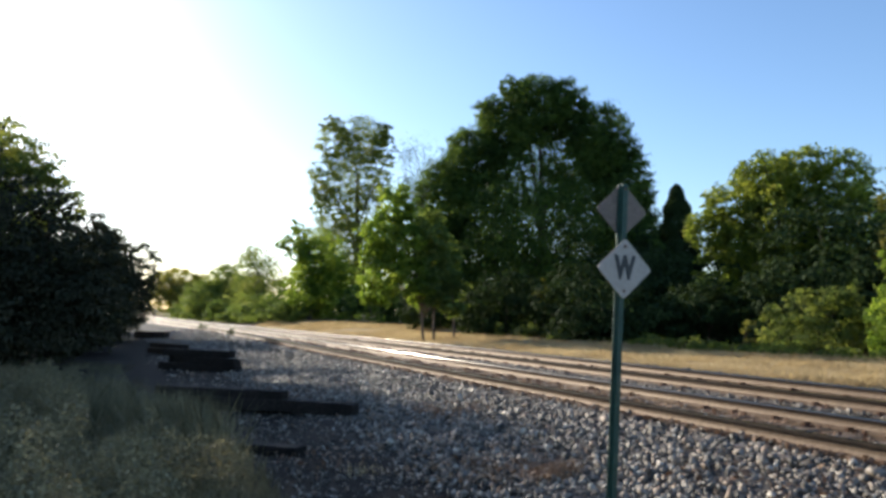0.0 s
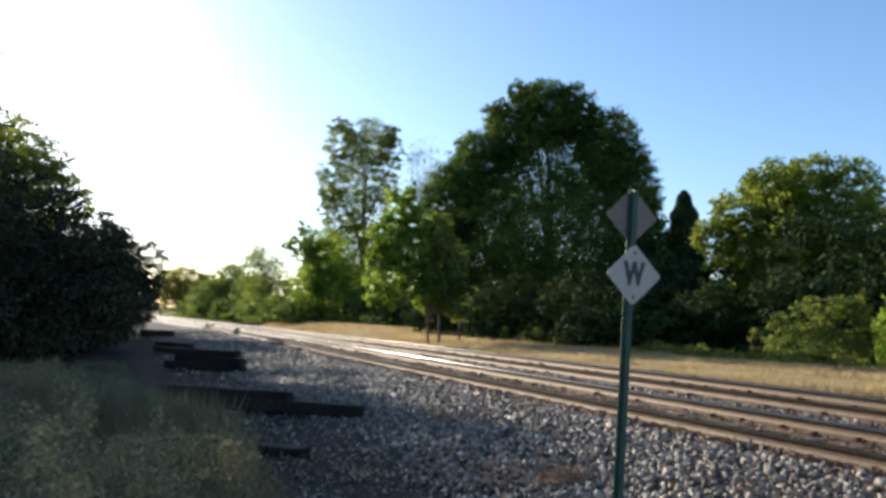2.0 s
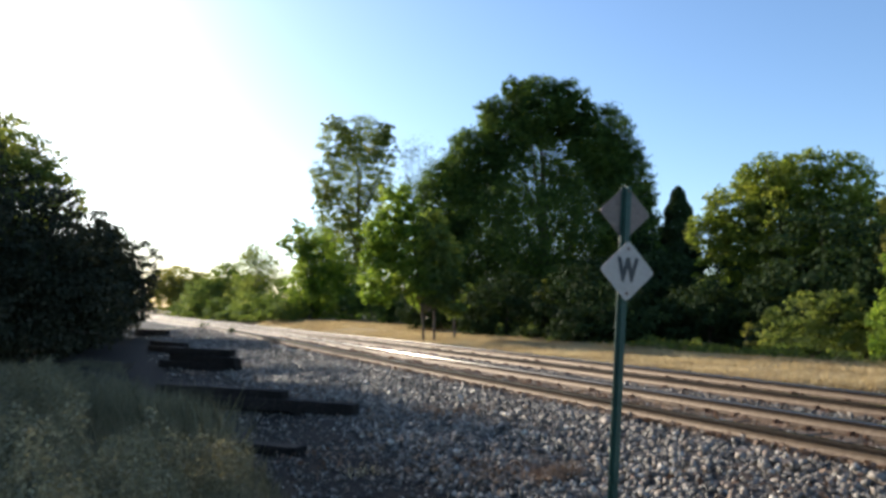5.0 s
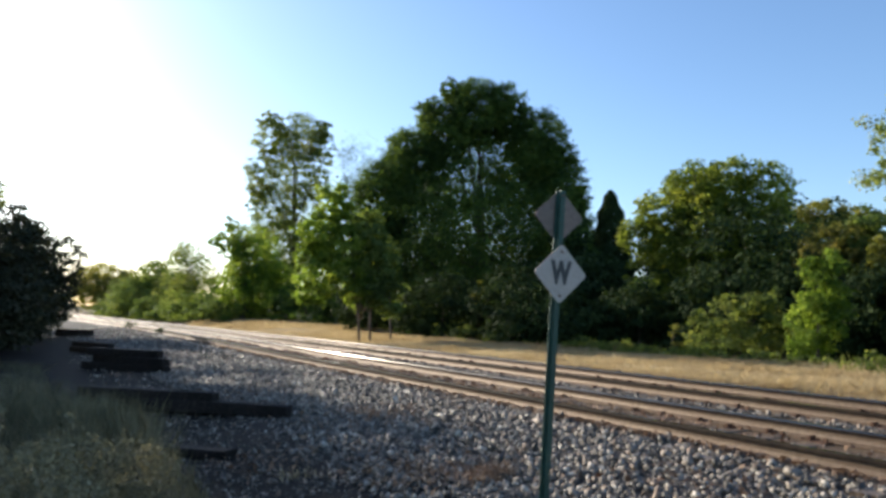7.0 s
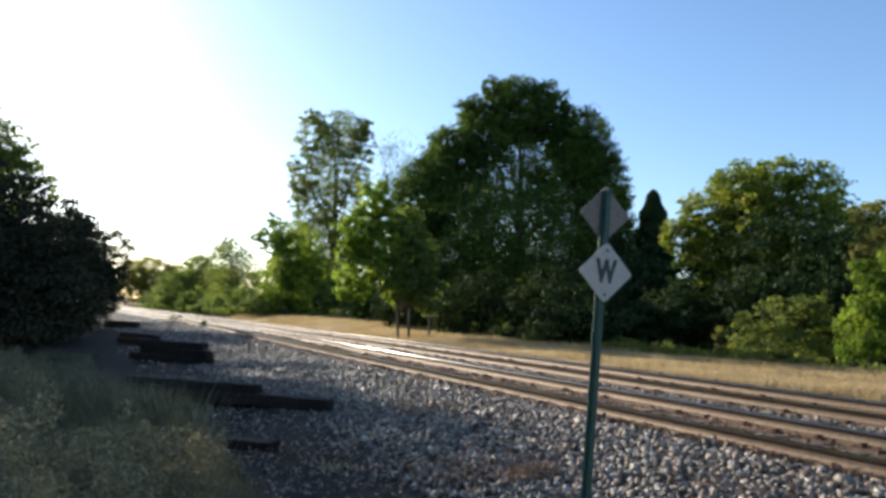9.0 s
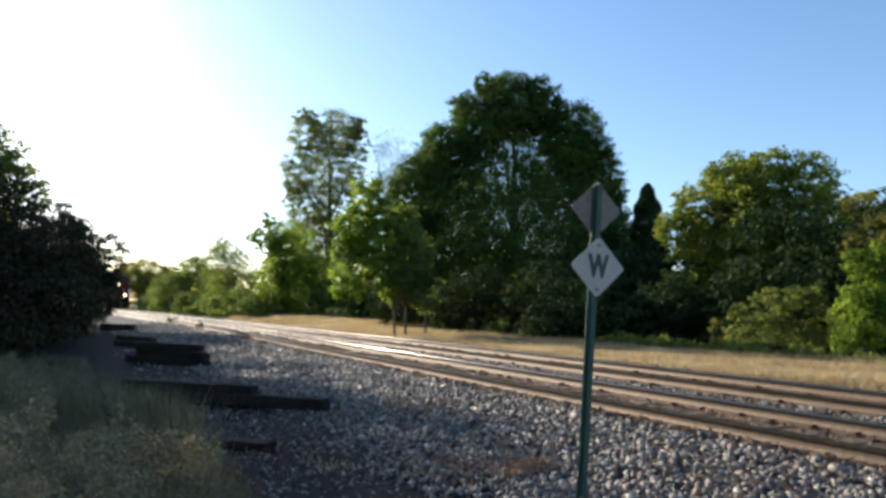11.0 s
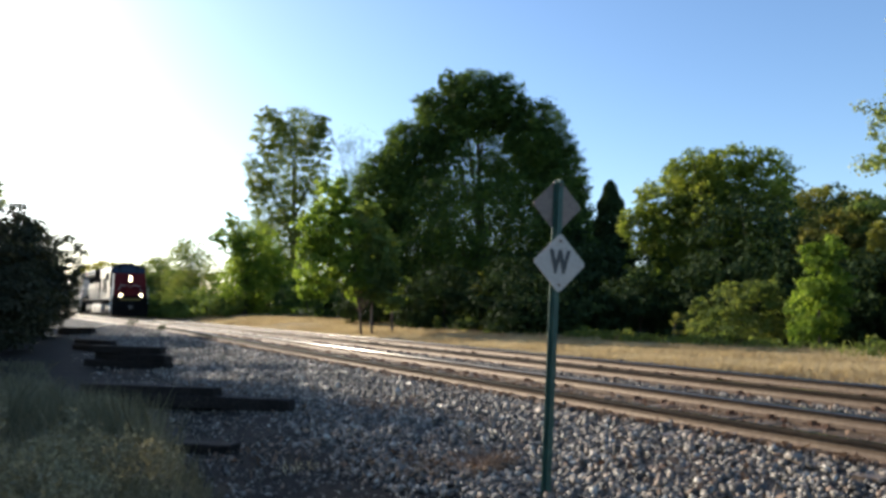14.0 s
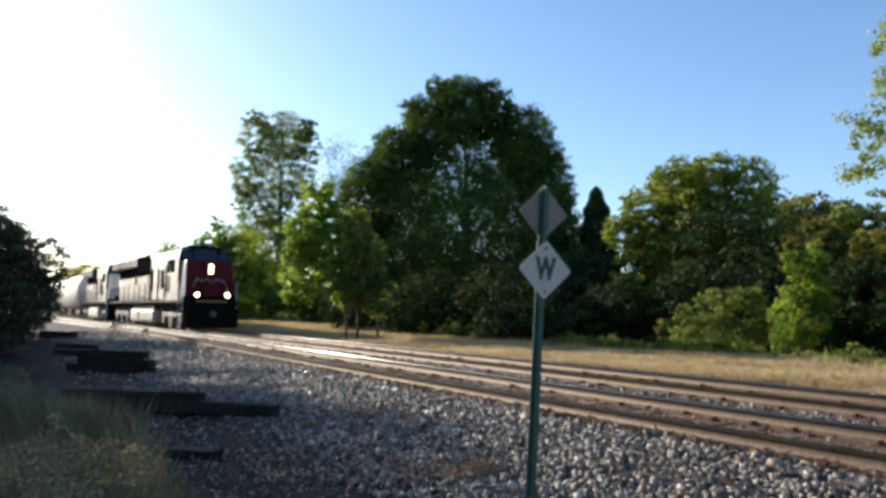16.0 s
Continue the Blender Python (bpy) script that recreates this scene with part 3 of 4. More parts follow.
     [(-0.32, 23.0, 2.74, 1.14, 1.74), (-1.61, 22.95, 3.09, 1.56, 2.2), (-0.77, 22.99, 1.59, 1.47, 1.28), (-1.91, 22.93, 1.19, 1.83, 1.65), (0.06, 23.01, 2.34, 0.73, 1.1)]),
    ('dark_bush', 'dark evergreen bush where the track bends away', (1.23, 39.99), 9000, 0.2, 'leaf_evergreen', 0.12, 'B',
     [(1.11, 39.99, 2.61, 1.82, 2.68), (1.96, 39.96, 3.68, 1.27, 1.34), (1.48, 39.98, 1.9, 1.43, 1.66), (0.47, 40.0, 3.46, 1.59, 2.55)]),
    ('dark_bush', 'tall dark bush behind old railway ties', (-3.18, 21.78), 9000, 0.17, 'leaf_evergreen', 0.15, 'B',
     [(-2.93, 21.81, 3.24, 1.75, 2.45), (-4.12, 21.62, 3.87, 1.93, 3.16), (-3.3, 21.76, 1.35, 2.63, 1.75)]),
    ('locust_tree', 'tall airy tree with fine grey-green leaves', (-2.41, 26.9), 9000, 0.17, 'leaf_olive', 0.12, 'B',
     [(-2.6, 26.88, 6.28, 1.61, 1.29), (-1.85, 26.94, 5.79, 1.18, 1.08), (-3.73, 26.75, 5.96, 1.72, 2.15), (-1.32, 26.97, 5.08, 1.08, 0.97), (-3.33, 26.8, 4.17, 1.94, 1.94)]),
]

for i, spec in enumerate(TREES):
    grown = make_tree(*spec, seed=100 + i)
    if i == 3:
        # a twist of withered leaves round the stem
        r = np.random.default_rng(13)
        p = np.array([0.03, 0, 1.72]) + r.standard_normal((240, 3)) * np.array([0.14, 0.14, 0.22])
        v, f = leaves(p, r.standard_normal((240, 3)), 0.1 * (0.6 + 0.8 * r.random(240)), r)
        tagged(cloud("withered_leaves", v, f, "dead_leaf", grown, "withered rust-brown leaves round the stem"), kind="stuff")


def make_arborvitae(x, y, height, radius):
    """A dense narrow cone of small upright sprays."""
    r = np.random.default_rng(88)
    tree = tagged(new("arborvitae_tree"), "narrow pointed dark evergreen", "tree")
    tree.location = (x, y, float(land(x, y)) - 0.05)
    n = 24000
    z = 0.15 + (height - 0.15) * r.random(n) ** 1.15
    k = z / height
    prof = radius * np.clip(1.0 - k ** 2.6, 0, 1) ** 0.62 * (0.9 + 0.1 * np.sin(z * 5 + 1))
    a = r.uniform(0, 2 * math.pi, n)
    q = prof * (0.72 + 0.3 * r.random(n))
    p = np.stack([q * np.cos(a), q * np.sin(a), z], 1)
    v, f = leaves(p, np.stack([np.cos(a), np.sin(a), 0.4 + 0 * a], 1), 0.17 * (0.6 + 0.8 * r.random(n)), r)
    tagged(cloud("crown", v, f, "leaf_spire", tree), kind="stuff")
    part("trunk", tube(bmesh.new(), [(0, 0, 0), (0, 0, height * 0.5), (0.03, 0, height * 0.95)], [0.16, 0.1, 0.02], 8), "bark", tree)


make_arborvitae(32.4, 32.7, 9.15, 1.55)

# branches of a near tree that reach in from the side
NEAR_TREE = [(12.75, 5.85, 6.2, 0.4, 0.5), (12.5, 6.3, 4.85, 0.5, 0.32), (12.62, 6.1, 4.4, 0.4, 0.35), (12.9, 5.7, 5.6, 0.45, 0.35), (13.6, 4.9, 5.0, 1.0, 1.2), (12.5, 6.35, 4.05, 0.3, 0.2, 0.6), (13.2, 5.5, 3.2, 0.6, 0.6), (14.3, 4.0, 6.0, 1.6, 1.6)]
make_tree("ash_tree", "yellow-green ash with loose drooping branches", (15.2, 3.2), 7500, 0.11, "leaf_ash", 0.14, "B", NEAR_TREE, 77)


def undergrowth(label, rows, count, size, mat, seed):
    for i, (x, y, w, h) in enumerate(rows):
        z = float(land(x, y))
        make_tree("shrub", label, (x, y), count, size, mat, 0.05, "S", [(x, y, z + h * 0.45, w, h * 0.55), (x + w * 0.5, y - w * 0.5, z + h * 0.35, w * 0.7, h * 0.4), (x - w * 0.5, y + w * 0.4, z + h * 0.3, w * 0.7, h * 0.35)], seed + i)


# very dark leaves put the gloom under and behind the trees into colour
undergrowth("dense shrub under the trees, leaves darkened to stand in for shade", [(20.6 + 2.2 * math.sin(i * 2.3), 42 - 2.3 * i, 2.0, 3.2 + 0.8 * math.sin(i * 1.3)) for i in range(10)] + [(25.5, 19.0, 2.2, 3.6), (25.0, 15.5, 2.2, 3.4), (24.5, 12.0, 2.2, 3.2), (24.0, 9.0, 2.2, 3.4), (26.5, 7.0, 2.4, 4.0), (22.5, 6.0, 1.8, 2.4)], 3600, 0.25, "leaf_spire", 300)
undergrowth("tall shrub deeper in the wood, leaves darkened to stand in for shade", [(27 + 2.5 * math.sin(i * 1.9), 46 - 3.2 * i, 2.6, 5.0 + 1.0 * math.sin(i * 1.7)) for i in range(14)] + [(34, 37, 3.0, 7.5), (36.5, 33, 3.0, 7.0), (35, 29, 2.8, 6.5), (33, 25, 2.6, 6.0), (31, 39, 3.0, 8.0), (37.5, 26, 3.2, 8.5), (40, 31, 3.2, 8.0), (34.5, 21, 3.0, 7.5)], 3600, 0.29, "leaf_spire", 330)
undergrowth("dark shrub at the foot of the tall trees", [(19.5, 45.5, 2.2, 3.0), (21.5, 49.0, 2.4, 3.4), (24.0, 46.5, 2.4, 3.6), (19.0, 50.5, 2.2, 3.0), (23.0, 55.0, 2.6, 3.8), (27.0, 52.0, 2.6, 4.2), (18.0, 57.0, 2.2, 3.0)], 1100, 0.32, "leaf_dark", 390)
undergrowth("small dark weed clump at the edge of the ballast", [(6.25, 45.3, 0.28, 0.6), (6.5, 37.4, 0.2, 0.42)], 90, 0.1, "leaf_spire", 440)
undergrowth("low green shrub along the far track", [(15.4 + 0.7 * math.sin(i * 2.9) + float(bend(57 + 3.6 * i)), 57 + 3.6 * i, 2.0, 2.3 + 0.6 * math.sin(i * 1.1)) for i in range(15)], 1500, 0.3, "leaf_mid", 360)
undergrowth("clump of fresh green weeds at the edge of the dry grass", [(19.0, 29.0, 0.9, 1.1), (19.3, 27.2, 0.8, 1.2), (19.6, 25.6, 0.8, 1.0), (19.2, 31.0, 0.7, 0.9), (20.0, 22.5, 0.7, 0.9), (17.9, 29.0, 0.8, 0.7), (18.0, 27.0, 0.7, 0.8), (18.2, 25.2, 0.6, 0.6)] + [(18.9 + 0.35 * math.sin(i * 2.7), 20.5 - 1.5 * i, 0.55, 0.5 + 0.15 * math.sin(i * 1.9)) for i in range(11)], 260, 0.16, "leaf_olive", 420)


make_tree("shrub", "sunlit yellow-green sapling before the dark maple", (19.3, 28.2), 420, 0.16, "leaf_yellow", 0.03, "S", [(19.3, 28.2, 2.35, 0.32, 0.75), (19.35, 28.2, 1.5, 0.25, 0.5)], 451)
make_tree("shrub", "small rust-coloured shrub in the shade of the wood", (20.45, 17.65), 90, 0.13, "leaf_brown", 0.03, "S", [(20.45, 17.65, 1.3, 0.3, 0.25), (20.6, 17.45, 0.8, 0.35, 0.3)], 452)


def make_far_woods():
    """A belt of far trees that closes the view behind the others."""
    r = np.random.default_rng(5)
    blobs = []
    for i in range(60):
        a = radians(-24 + i * 1.75)
        d = 125 + 12 * math.sin(i * 1.3)
        if abs(d * math.sin(a) - 10.5 - float(far_bend(d * math.cos(a)))) < 8:
            continue
        blobs.append((d * math.sin(a), d * math.cos(a), 3.2 + 0.8 * math.sin(i * 2.2), 4.2, 4.2 + 0.8 * math.sin(i * 3.7)))
    p, nrm, _ = crown_points(blobs, 26000, 0.6, r)
    keep = p[:, 2] > 0.1
    v, f = leaves(p[keep], nrm[keep], 0.7 * (0.7 + 0.6 * r.random(int(keep.sum()))), r)
    tagged(cloud("far_woods", v, f, "leaf_mid"), "belt of green trees in the distance", "woods", kind="stuff")


make_far_woods()


def blades(name, label, x0, x1, y0, y1, count, height, width, mat, seed, lean=0.35):
    """Upright narrow blades scattered over a strip of ground."""
    r = np.random.default_rng(seed)
    x, y = r.uniform(x0, x1, count), y0 + (y1 - y0) * r.random(count) ** 1.4
    h = height * (0.5 + 0.9 * r.random(count)) * (0.65 + 0.5 * np.sin(x * 2.1 + y * 0.9) * np.sin(y * 0.43 + x))
    h = np.maximum(h, height * 0.3)
    z = land(x, y) - 0.03
    p = np.stack([x + bend(y), y, z], 1)
    t = r.uniform(0, 2 * math.pi, count)
    side = np.stack([np.cos(t), np.sin(t), 0 * t], 1) * (width * (0.6 + 0.8 * r.random(count)))[:, None]
    tip = p + np.stack([lean * h * r.standard_normal(count), lean * h * r.standard_normal(count), h], 1)
    mid = (p + tip) / 2 + np.array([0, 0, 1]) * (0.08 * h)[:, None]
    v = np.stack([p - side, p + side, mid + side * 0.7, tip, mid - side * 0.7], 1).reshape(-1, 3)
    f = (np.arange(count)[:, None] * 5 + np.arange(5)).astype(np.int32)
    return tagged(cloud(name, v, f, mat), label, "grass", kind="stuff")


blades("dry_grass", "strip of golden dry grass between track and trees", 13.0, 19.4, 0, 60, 200000, 0.22, 0.007, "dry_grass", 11, 0.6)
blades("green_grass", "tufts of fresh green grass along the trees", 18.2, 20.5, 3, 45, 3600, 0.38, 0.02, "leaf_mid", 12)


# ---- whistle post ----
def diamond(side, thick, round_off=0.03):
    """A square plate on its corner, in the x-z plane, its face towards -y."""
    bm = boxed(-side / 2, side / 2, -thick / 2, thick / 2, -side / 2, side / 2)
    es = [e for e in bm.edges if abs(e.verts[0].co.y - e.verts[1].co.y) > thick * 0.5]
    bmesh.ops.bevel(bm, geom=es, offset=round_off, segments=4, affect="EDGES", profile=0.5)
    bmesh.ops.rotate(bm, verts=bm.verts, cent=(0, 0, 0), matrix=Matrix.Rotation(radians(45), 3, "Y"))
    return bm


def moved(bm, x, y, z):
    bmesh.ops.translate(bm, verts=bm.verts, vec=(x, y, z))
    return bm


def make_sign():
    sign = tagged(new("whistle_sign"), "leaning green steel post with two diamond plates, one lettered W", "sign")
    sign.matrix_world = pose(3.755, 4.545, float(land(3.755, 4.545)) - 0.05, 0, 0, -10) @ pose(0, 0, 0, 0.6, 2.9, 0)
    # a flanged channel post, open towards the back, with a row of holes
    bm = bmesh.new()
    prof = [(-0.045, 0.03), (-0.045, 0.024), (-0.024, 0.024), (-0.02, -0.012), (0.02, -0.012), (0.024, 0.024), (0.045, 0.024), (0.045, 0.03), (0.018, 0.03), (0.014, -0.006), (-0.014, -0.006), (-0.018, 0.03)]
    lo = [bm.verts.new((a, b, 0)) for a, b in prof]
    hi = [bm.verts.new((a, b, 2.66)) for a, b in prof]
    for j in range(len(prof)):
        k = (j + 1) % len(prof)
        bm.faces.new((lo[j], lo[k], hi[k], hi[j]))
    bm.faces.new(hi[::-1])
    bm.faces.new(lo)
    bmesh.ops.recalc_face_normals(bm, faces=bm.faces)
    part("post", bm, "green_steel", sign)
    for i in range(64):
        part("bolt_hole", disc(bmesh.new(), (0.0, -0.012, 0.06 + 0.04 * i), (0, 1, 0), 0.006, 0.006, 8), "black_paint", sign)
    plate = part("plate", moved(diamond(0.352, 0.005), 0.0, -0.04, 1.965), "sign_white", sign, "white diamond plate with a black letter W")
    font = bpy.data.curves.new("letter", "FONT")
    font.body, font.size, font.align_x, font.align_y, font.extrude, font.offset = "W", 0.25, "CENTER", "CENTER", 0.0015, 0.013
    tmp = new("letter", font)
    me = bpy.data.meshes.new_from_object(tmp.evaluated_get(bpy.context.evaluated_depsgraph_get()))
    bpy.data.objects.remove(tmp)
    me.transform(pose(0.0, -0.0455, 1.965, 90, 0, 0) @ Matrix.Diagonal((0.66, 1.0, 1, 1)))
    me.materials.clear()
    linked("letter", me, "black_paint", plate, "black capital letter W")
    for dz in (-0.18, 0.18):
        part("bolt", disc(bmesh.new(), (0.0, -0.046, 1.965 + dz), (0, 1, 0), 0.011, 0.012, 10), "rust", plate)
    back = part("back_plate", moved(diamond(0.335, 0.005), 0.0, 0.036, 2.447), "sign_back", sign, "dull grey back of a second diamond plate")
    part("bolt", disc(bmesh.new(), (0.0, -0.016, 2.62), (0, 1, 0), 0.01, 0.012, 10), "rust", back)


make_sign()


# ---- more growth on the camera's side, mostly unseen, added to shade the bank ----
SIDE_BLOCKERS = [("dark_bush", "dark bush in a row beside the track, added to cast shade", -1.0, 29.0, 2.3, 4.6), ("dark_bush", "dark bush in a row beside the track, added to cast shade", -0.8, 36.0, 2.4, 5.0),
        ("dark_bush", "dark bush in a row beside the track, added to cast shade", -0.6, 44.0, 2.6, 5.4), ("broadleaf_tree", "dark leafy tree added beside the track to cast shade", -0.8, 54.0, 3.0, 6.4),
        ("broadleaf_tree", "dark leafy tree added beside the track to cast shade", -6.6, 17.0, 2.8, 8.5), ("broadleaf_tree", "dark leafy tree added beside the track to cast shade", -7.5, 12.0, 3.0, 9.0),
        ("broadleaf_tree", "dark leafy tree added beside the track to cast shade", -8.0, 25.0, 3.2, 10.0), ("broadleaf_tree", "dark leafy tree added beside the track to cast shade", -5.4, 21.5, 2.3, 9.5), ("broadleaf_tree", "dark leafy tree added beside the track to cast shade", -3.5, 40.0, 2.4, 9.3), ("broadleaf_tree", "dark leafy tree added beside the track to cast shade", -4.2, 32.0, 2.3, 9.2)]
for i, (name, label, x, y, w, h) in enumerate(SIDE_BLOCKERS):
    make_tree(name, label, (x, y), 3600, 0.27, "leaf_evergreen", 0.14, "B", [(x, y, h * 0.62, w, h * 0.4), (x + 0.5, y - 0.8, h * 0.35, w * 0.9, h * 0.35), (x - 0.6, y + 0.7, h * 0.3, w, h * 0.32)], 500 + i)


# ---- crushed stone ballast ----
def stone_mesh(r):
    """An angular broken lump: the hull of a dozen scattered points."""
    d = r.standard_normal((11, 3))
    d *= (0.75 + 0.5 * r.random((11, 1))) / np.linalg.norm(d, axis=1)[:, None] * np.array([1.15, 0.9, 0.7])
    bm = bmesh.new()
    for p in d:
        bm.verts.new(p)
    hull = bmesh.ops.convex_hull(bm, input=bm.verts)
    bmesh.ops.delete(bm, geom=[e for e in hull["geom_interior"] if isinstance(e, bmesh.types.BMVert)], context="VERTS")
    bmesh.ops.triangulate(bm, faces=bm.faces)
    bm.verts.index_update()
    v = np.array([p.co[:] for p in bm.verts])
    f = np.array([[p.index for p in q.verts] for q in bm.faces])
    bm.free()
    return v, f


def turn_matrices(n, r):
    q = r.standard_normal((n, 4))
    q /= np.linalg.norm(q, axis=1)[:, None]
    w, x, y, z = q.T
    return np.stack([1 - 2 * (y * y + z * z), 2 * (x * y - z * w), 2 * (x * z + y * w), 2 * (x * y + z * w), 1 - 2 * (x * x + z * z), 2 * (y * z - x * w), 2 * (x * z - y * w), 2 * (y * z + x * w), 1 - 2 * (x * x + y * y)], 1).reshape(n, 3, 3)


def make_ballast():
    r = np.random.default_rng(21)
    kinds = [stone_mesh(r) for _ in range(6)]
    areas = [(2.8, 6.4, 0.5, 9, 430, 0.92), (2.6, 6.4, -9, 0.5, 130, 1.1), (2.9, 6.4, 9, 20, 420, 0.82), (2.4, 6.4, 20, 50, 150, 1.0), (8.2, 9.55, 0, 22, 150, 0.8), (11.6, 13.1, 0, 30, 40, 0.9), (0.7, 3.0, 3, 14, 190, 0.55), (1.6, 2.8, 14, 26, 40, 0.9), (6.7, 7.8, 0, 20, 26, 0.7)]
    vs, fs, n0 = [], [], 0
    single = []
    for x0, x1, y0, y1, dens, k in areas:
        n = int((x1 - x0) * (y1 - y0) * dens)
        x, y = r.uniform(x0, x1, n), r.uniform(y0, y1, n)
        if x0 < 3.5:
            keep = r.random(n) < np.clip((x - x0) / 0.9 + 0.12 + 0.3 * np.sin(y * 1.9) * np.sin(y * 0.7 + 1), 0, 1)
            x, y, n = x[keep], y[keep], int(keep.sum())
        s = 0.031 * k * np.exp(0.3 * r.standard_normal(n))
        z = land(x + bend(y), y) + s * r.uniform(-0.1, 0.75, n)
        x = x + bend(y)
        M = turn_matrices(n, r)
        for j in range(6):
            own = np.arange(j, n, 6)
            if dens == 400:
                near = (x[own] > 3.9) & (x[own] < 5.2) & (y[own] > 2.6) & (y[own] < 3.5)
                single += [(j, x[o], y[o], z[o], s[o], M[o]) for o in own[near]]
                own = own[~near]
            v, f = kinds[j]
            P = np.einsum("nij,kj->nki", M[own], v) * s[own, None, None] + np.stack([x[own], y[own], z[own]], 1)[:, None]
            vs.append(P.reshape(-1, 3))
            fs.append((f[None] + (np.arange(len(own)) * len(v))[:, None, None]).reshape(-1, 3) + n0)
            n0 += len(own) * len(v)
    b = cloud("ballast", np.concatenate(vs), np.concatenate(fs), "stone")
    tagged(b, "bank of grey and brown crushed stones", "gravel", kind="stuff")
    meshes = []
    for v, f in kinds:
        me = bpy.data.meshes.new("stone")
        me.from_pydata(v.tolist(), [], f.tolist())
        me.materials.append(MAT["stone"])
        meshes.append(me)
    drop = single[290:]
    for j, x, y, z, s, M in single[:290]:
        o = new("stone", meshes[j])
        o.parent = ground
        o.matrix_basis = Matrix.LocRotScale((x, y, z), Matrix(M.tolist()).to_quaternion(), (s, s, s))
    if drop:
        pv = [np.einsum("ij,kj->ki", M, kinds[j][0]) * s + np.array([x, y, z]) for j, x, y, z, s, M in drop]
        c = cloud("near_stones", np.concatenate(pv), np.concatenate([kinds[d[0]][1] + o for d, o in zip(drop, np.cumsum([0] + [len(p) for p in pv]))]), "stone", ground)
        tagged(c, kind="stuff")


make_ballast()


# ---- discarded railway ties on the ground ----
def make_old_tie(x, y, z, length, yaw, tilt=0.0):
    bm = boxed(-length / 2, length / 2, -0.115, 0.115, 0, 0.18, 0.014)
    bmesh.ops.subdivide_edges(bm, edges=[e for e in bm.edges if e.calc_length() > 1], cuts=9)
    for v in bm.verts:
        v.co += Vector((0.012 * noise.noise(v.co * 9 + Vector((x, y, z))), 0.02 * noise.noise(v.co * 5 + Vector((y, x, 0))), 0.014 * noise.noise(v.co * 6 + Vector((z, y, x)))))
    t = part("railway_tie", bm, "old_tie")
    t.matrix_world = pose(x, y, z, 0, tilt, yaw)
    tagged(t, "discarded dark creosoted wooden tie lying beside the ballast", "railway tie", "discarded ties")


for row in [(2.73, 11.02, 0.05, 2.5, -45), (1.98, 11.9, 0.0, 2.45, -44), (2.2, 12.1, 0.0, 2.5, -47), (1.93, 11.85, 0.18, 2.35, -45),
            (2.7, 19.36, 0.0, 2.5, -55), (2.55, 19.7, 0.0, 2.5, -54), (2.72, 19.4, 0.18, 2.5, -58), (2.6, 19.6, 0.36, 2.3, -52),
            (1.5, 8.65, -0.09, 2.0, -47), (2.5, 27.0, 0.0, 2.5, -70), (2.75, 27.1, 0.0, 2.5, -66), (2.6, 27.2, 0.18, 2.5, -69), (3.0, 40.9, 0.0, 2.5, -57), (3.05, 41.2, 0.18, 2.5, -55)]:
    make_old_tie(*row)


# ---- weeds, leaf litter ----
def make_weed(label, mat, h, seed, plume):
    r = np.random.default_rng(seed)
    weed = tagged(new("weed"), label, "weed", "weeds")
    pts, nr = [], []
    for k in range(7):
        a, lean = r.uniform(0, 6.28), r.uniform(0.05, 0.4)
        tip = np.array([math.cos(a) * lean * h, math.sin(a) * lean * h, h * r.uniform(0.65, 1.05)])
        st = np.array([0.06 * math.cos(a), 0.06 * math.sin(a), 0])
        part("stem", tube(bmesh.new(), [st, (st + tip) / 2 + np.array([0, 0, 0.06 * h]), tip], [0.006, 0.005, 0.002], 5), mat, weed)
        u = r.random(330 if plume else 200) ** (0.45 if plume else 0.7)
        q = st + (tip - st) * u[:, None] + np.array([0, 0, 0.1 * h]) * (u * (1 - u) * 4)[:, None]
        q += r.standard_normal(q.shape) * (0.035 + 0.05 * (1 - u))[:, None] * (1.0 if plume else 1.5)
        pts.append(q)
        nr.append(r.standard_normal(q.shape))
    p, n = np.concatenate(pts), np.concatenate(nr)
    v, f = leaves(p, n, (0.024 if plume else 0.034) * (0.6 + 0.8 * r.random(len(p))), r)
    v[:, 2] = np.maximum(v[:, 2], 0.0)
    part_ob = cloud("foliage", v, f, mat, weed)
    tagged(part_ob, kind="stuff")
    return weed


weeds = [make_weed("feathery pale goldenrod gone to seed", "weed", 0.8, 41, True), make_weed("grey-green leafy weed in the shade", "weed", 0.7, 42, False), make_weed("tall feathery goldenrod plume gone to seed", "weed", 1.08, 43, True)]
wr = random.Random(9)
spots = [(wr.uniform(-2.0, 0.55), wr.uniform(4.4, 12.5)) for _ in range(40)] + [(0.35, 4.3), (0.0, 4.1), (0.75, 4.9), (0.2, 5.2)]
weeds[2].matrix_basis = pose(-0.08, 3.55, -0.03, 3, 2, 40)
for x, y, turn in ((0.22, 3.75, 150), (-0.4, 3.9, 265), (0.1, 4.3, 20)):
    copy_thing(weeds[2], pose(x, y, -0.03, -3, 2, turn))
for i, (x, y) in enumerate(spots):
    k = weeds[0 if wr.random() < 0.6 else 1]
    s = wr.uniform(0.75, 1.15)
    m = pose(x, y, float(land(x, y)) - 0.02, wr.uniform(-5, 5), wr.uniform(-5, 5), wr.uniform(0, 360))
    if i < 2:
        weeds[i].matrix_basis = m
    else:
        copy_thing(k, m)
blades("shade_grass", "tall pale grass in the shade beside the old ties", -3.0, 0.9, 3.6, 22, 15000, 0.34, 0.004, "weed", 31, 0.45)
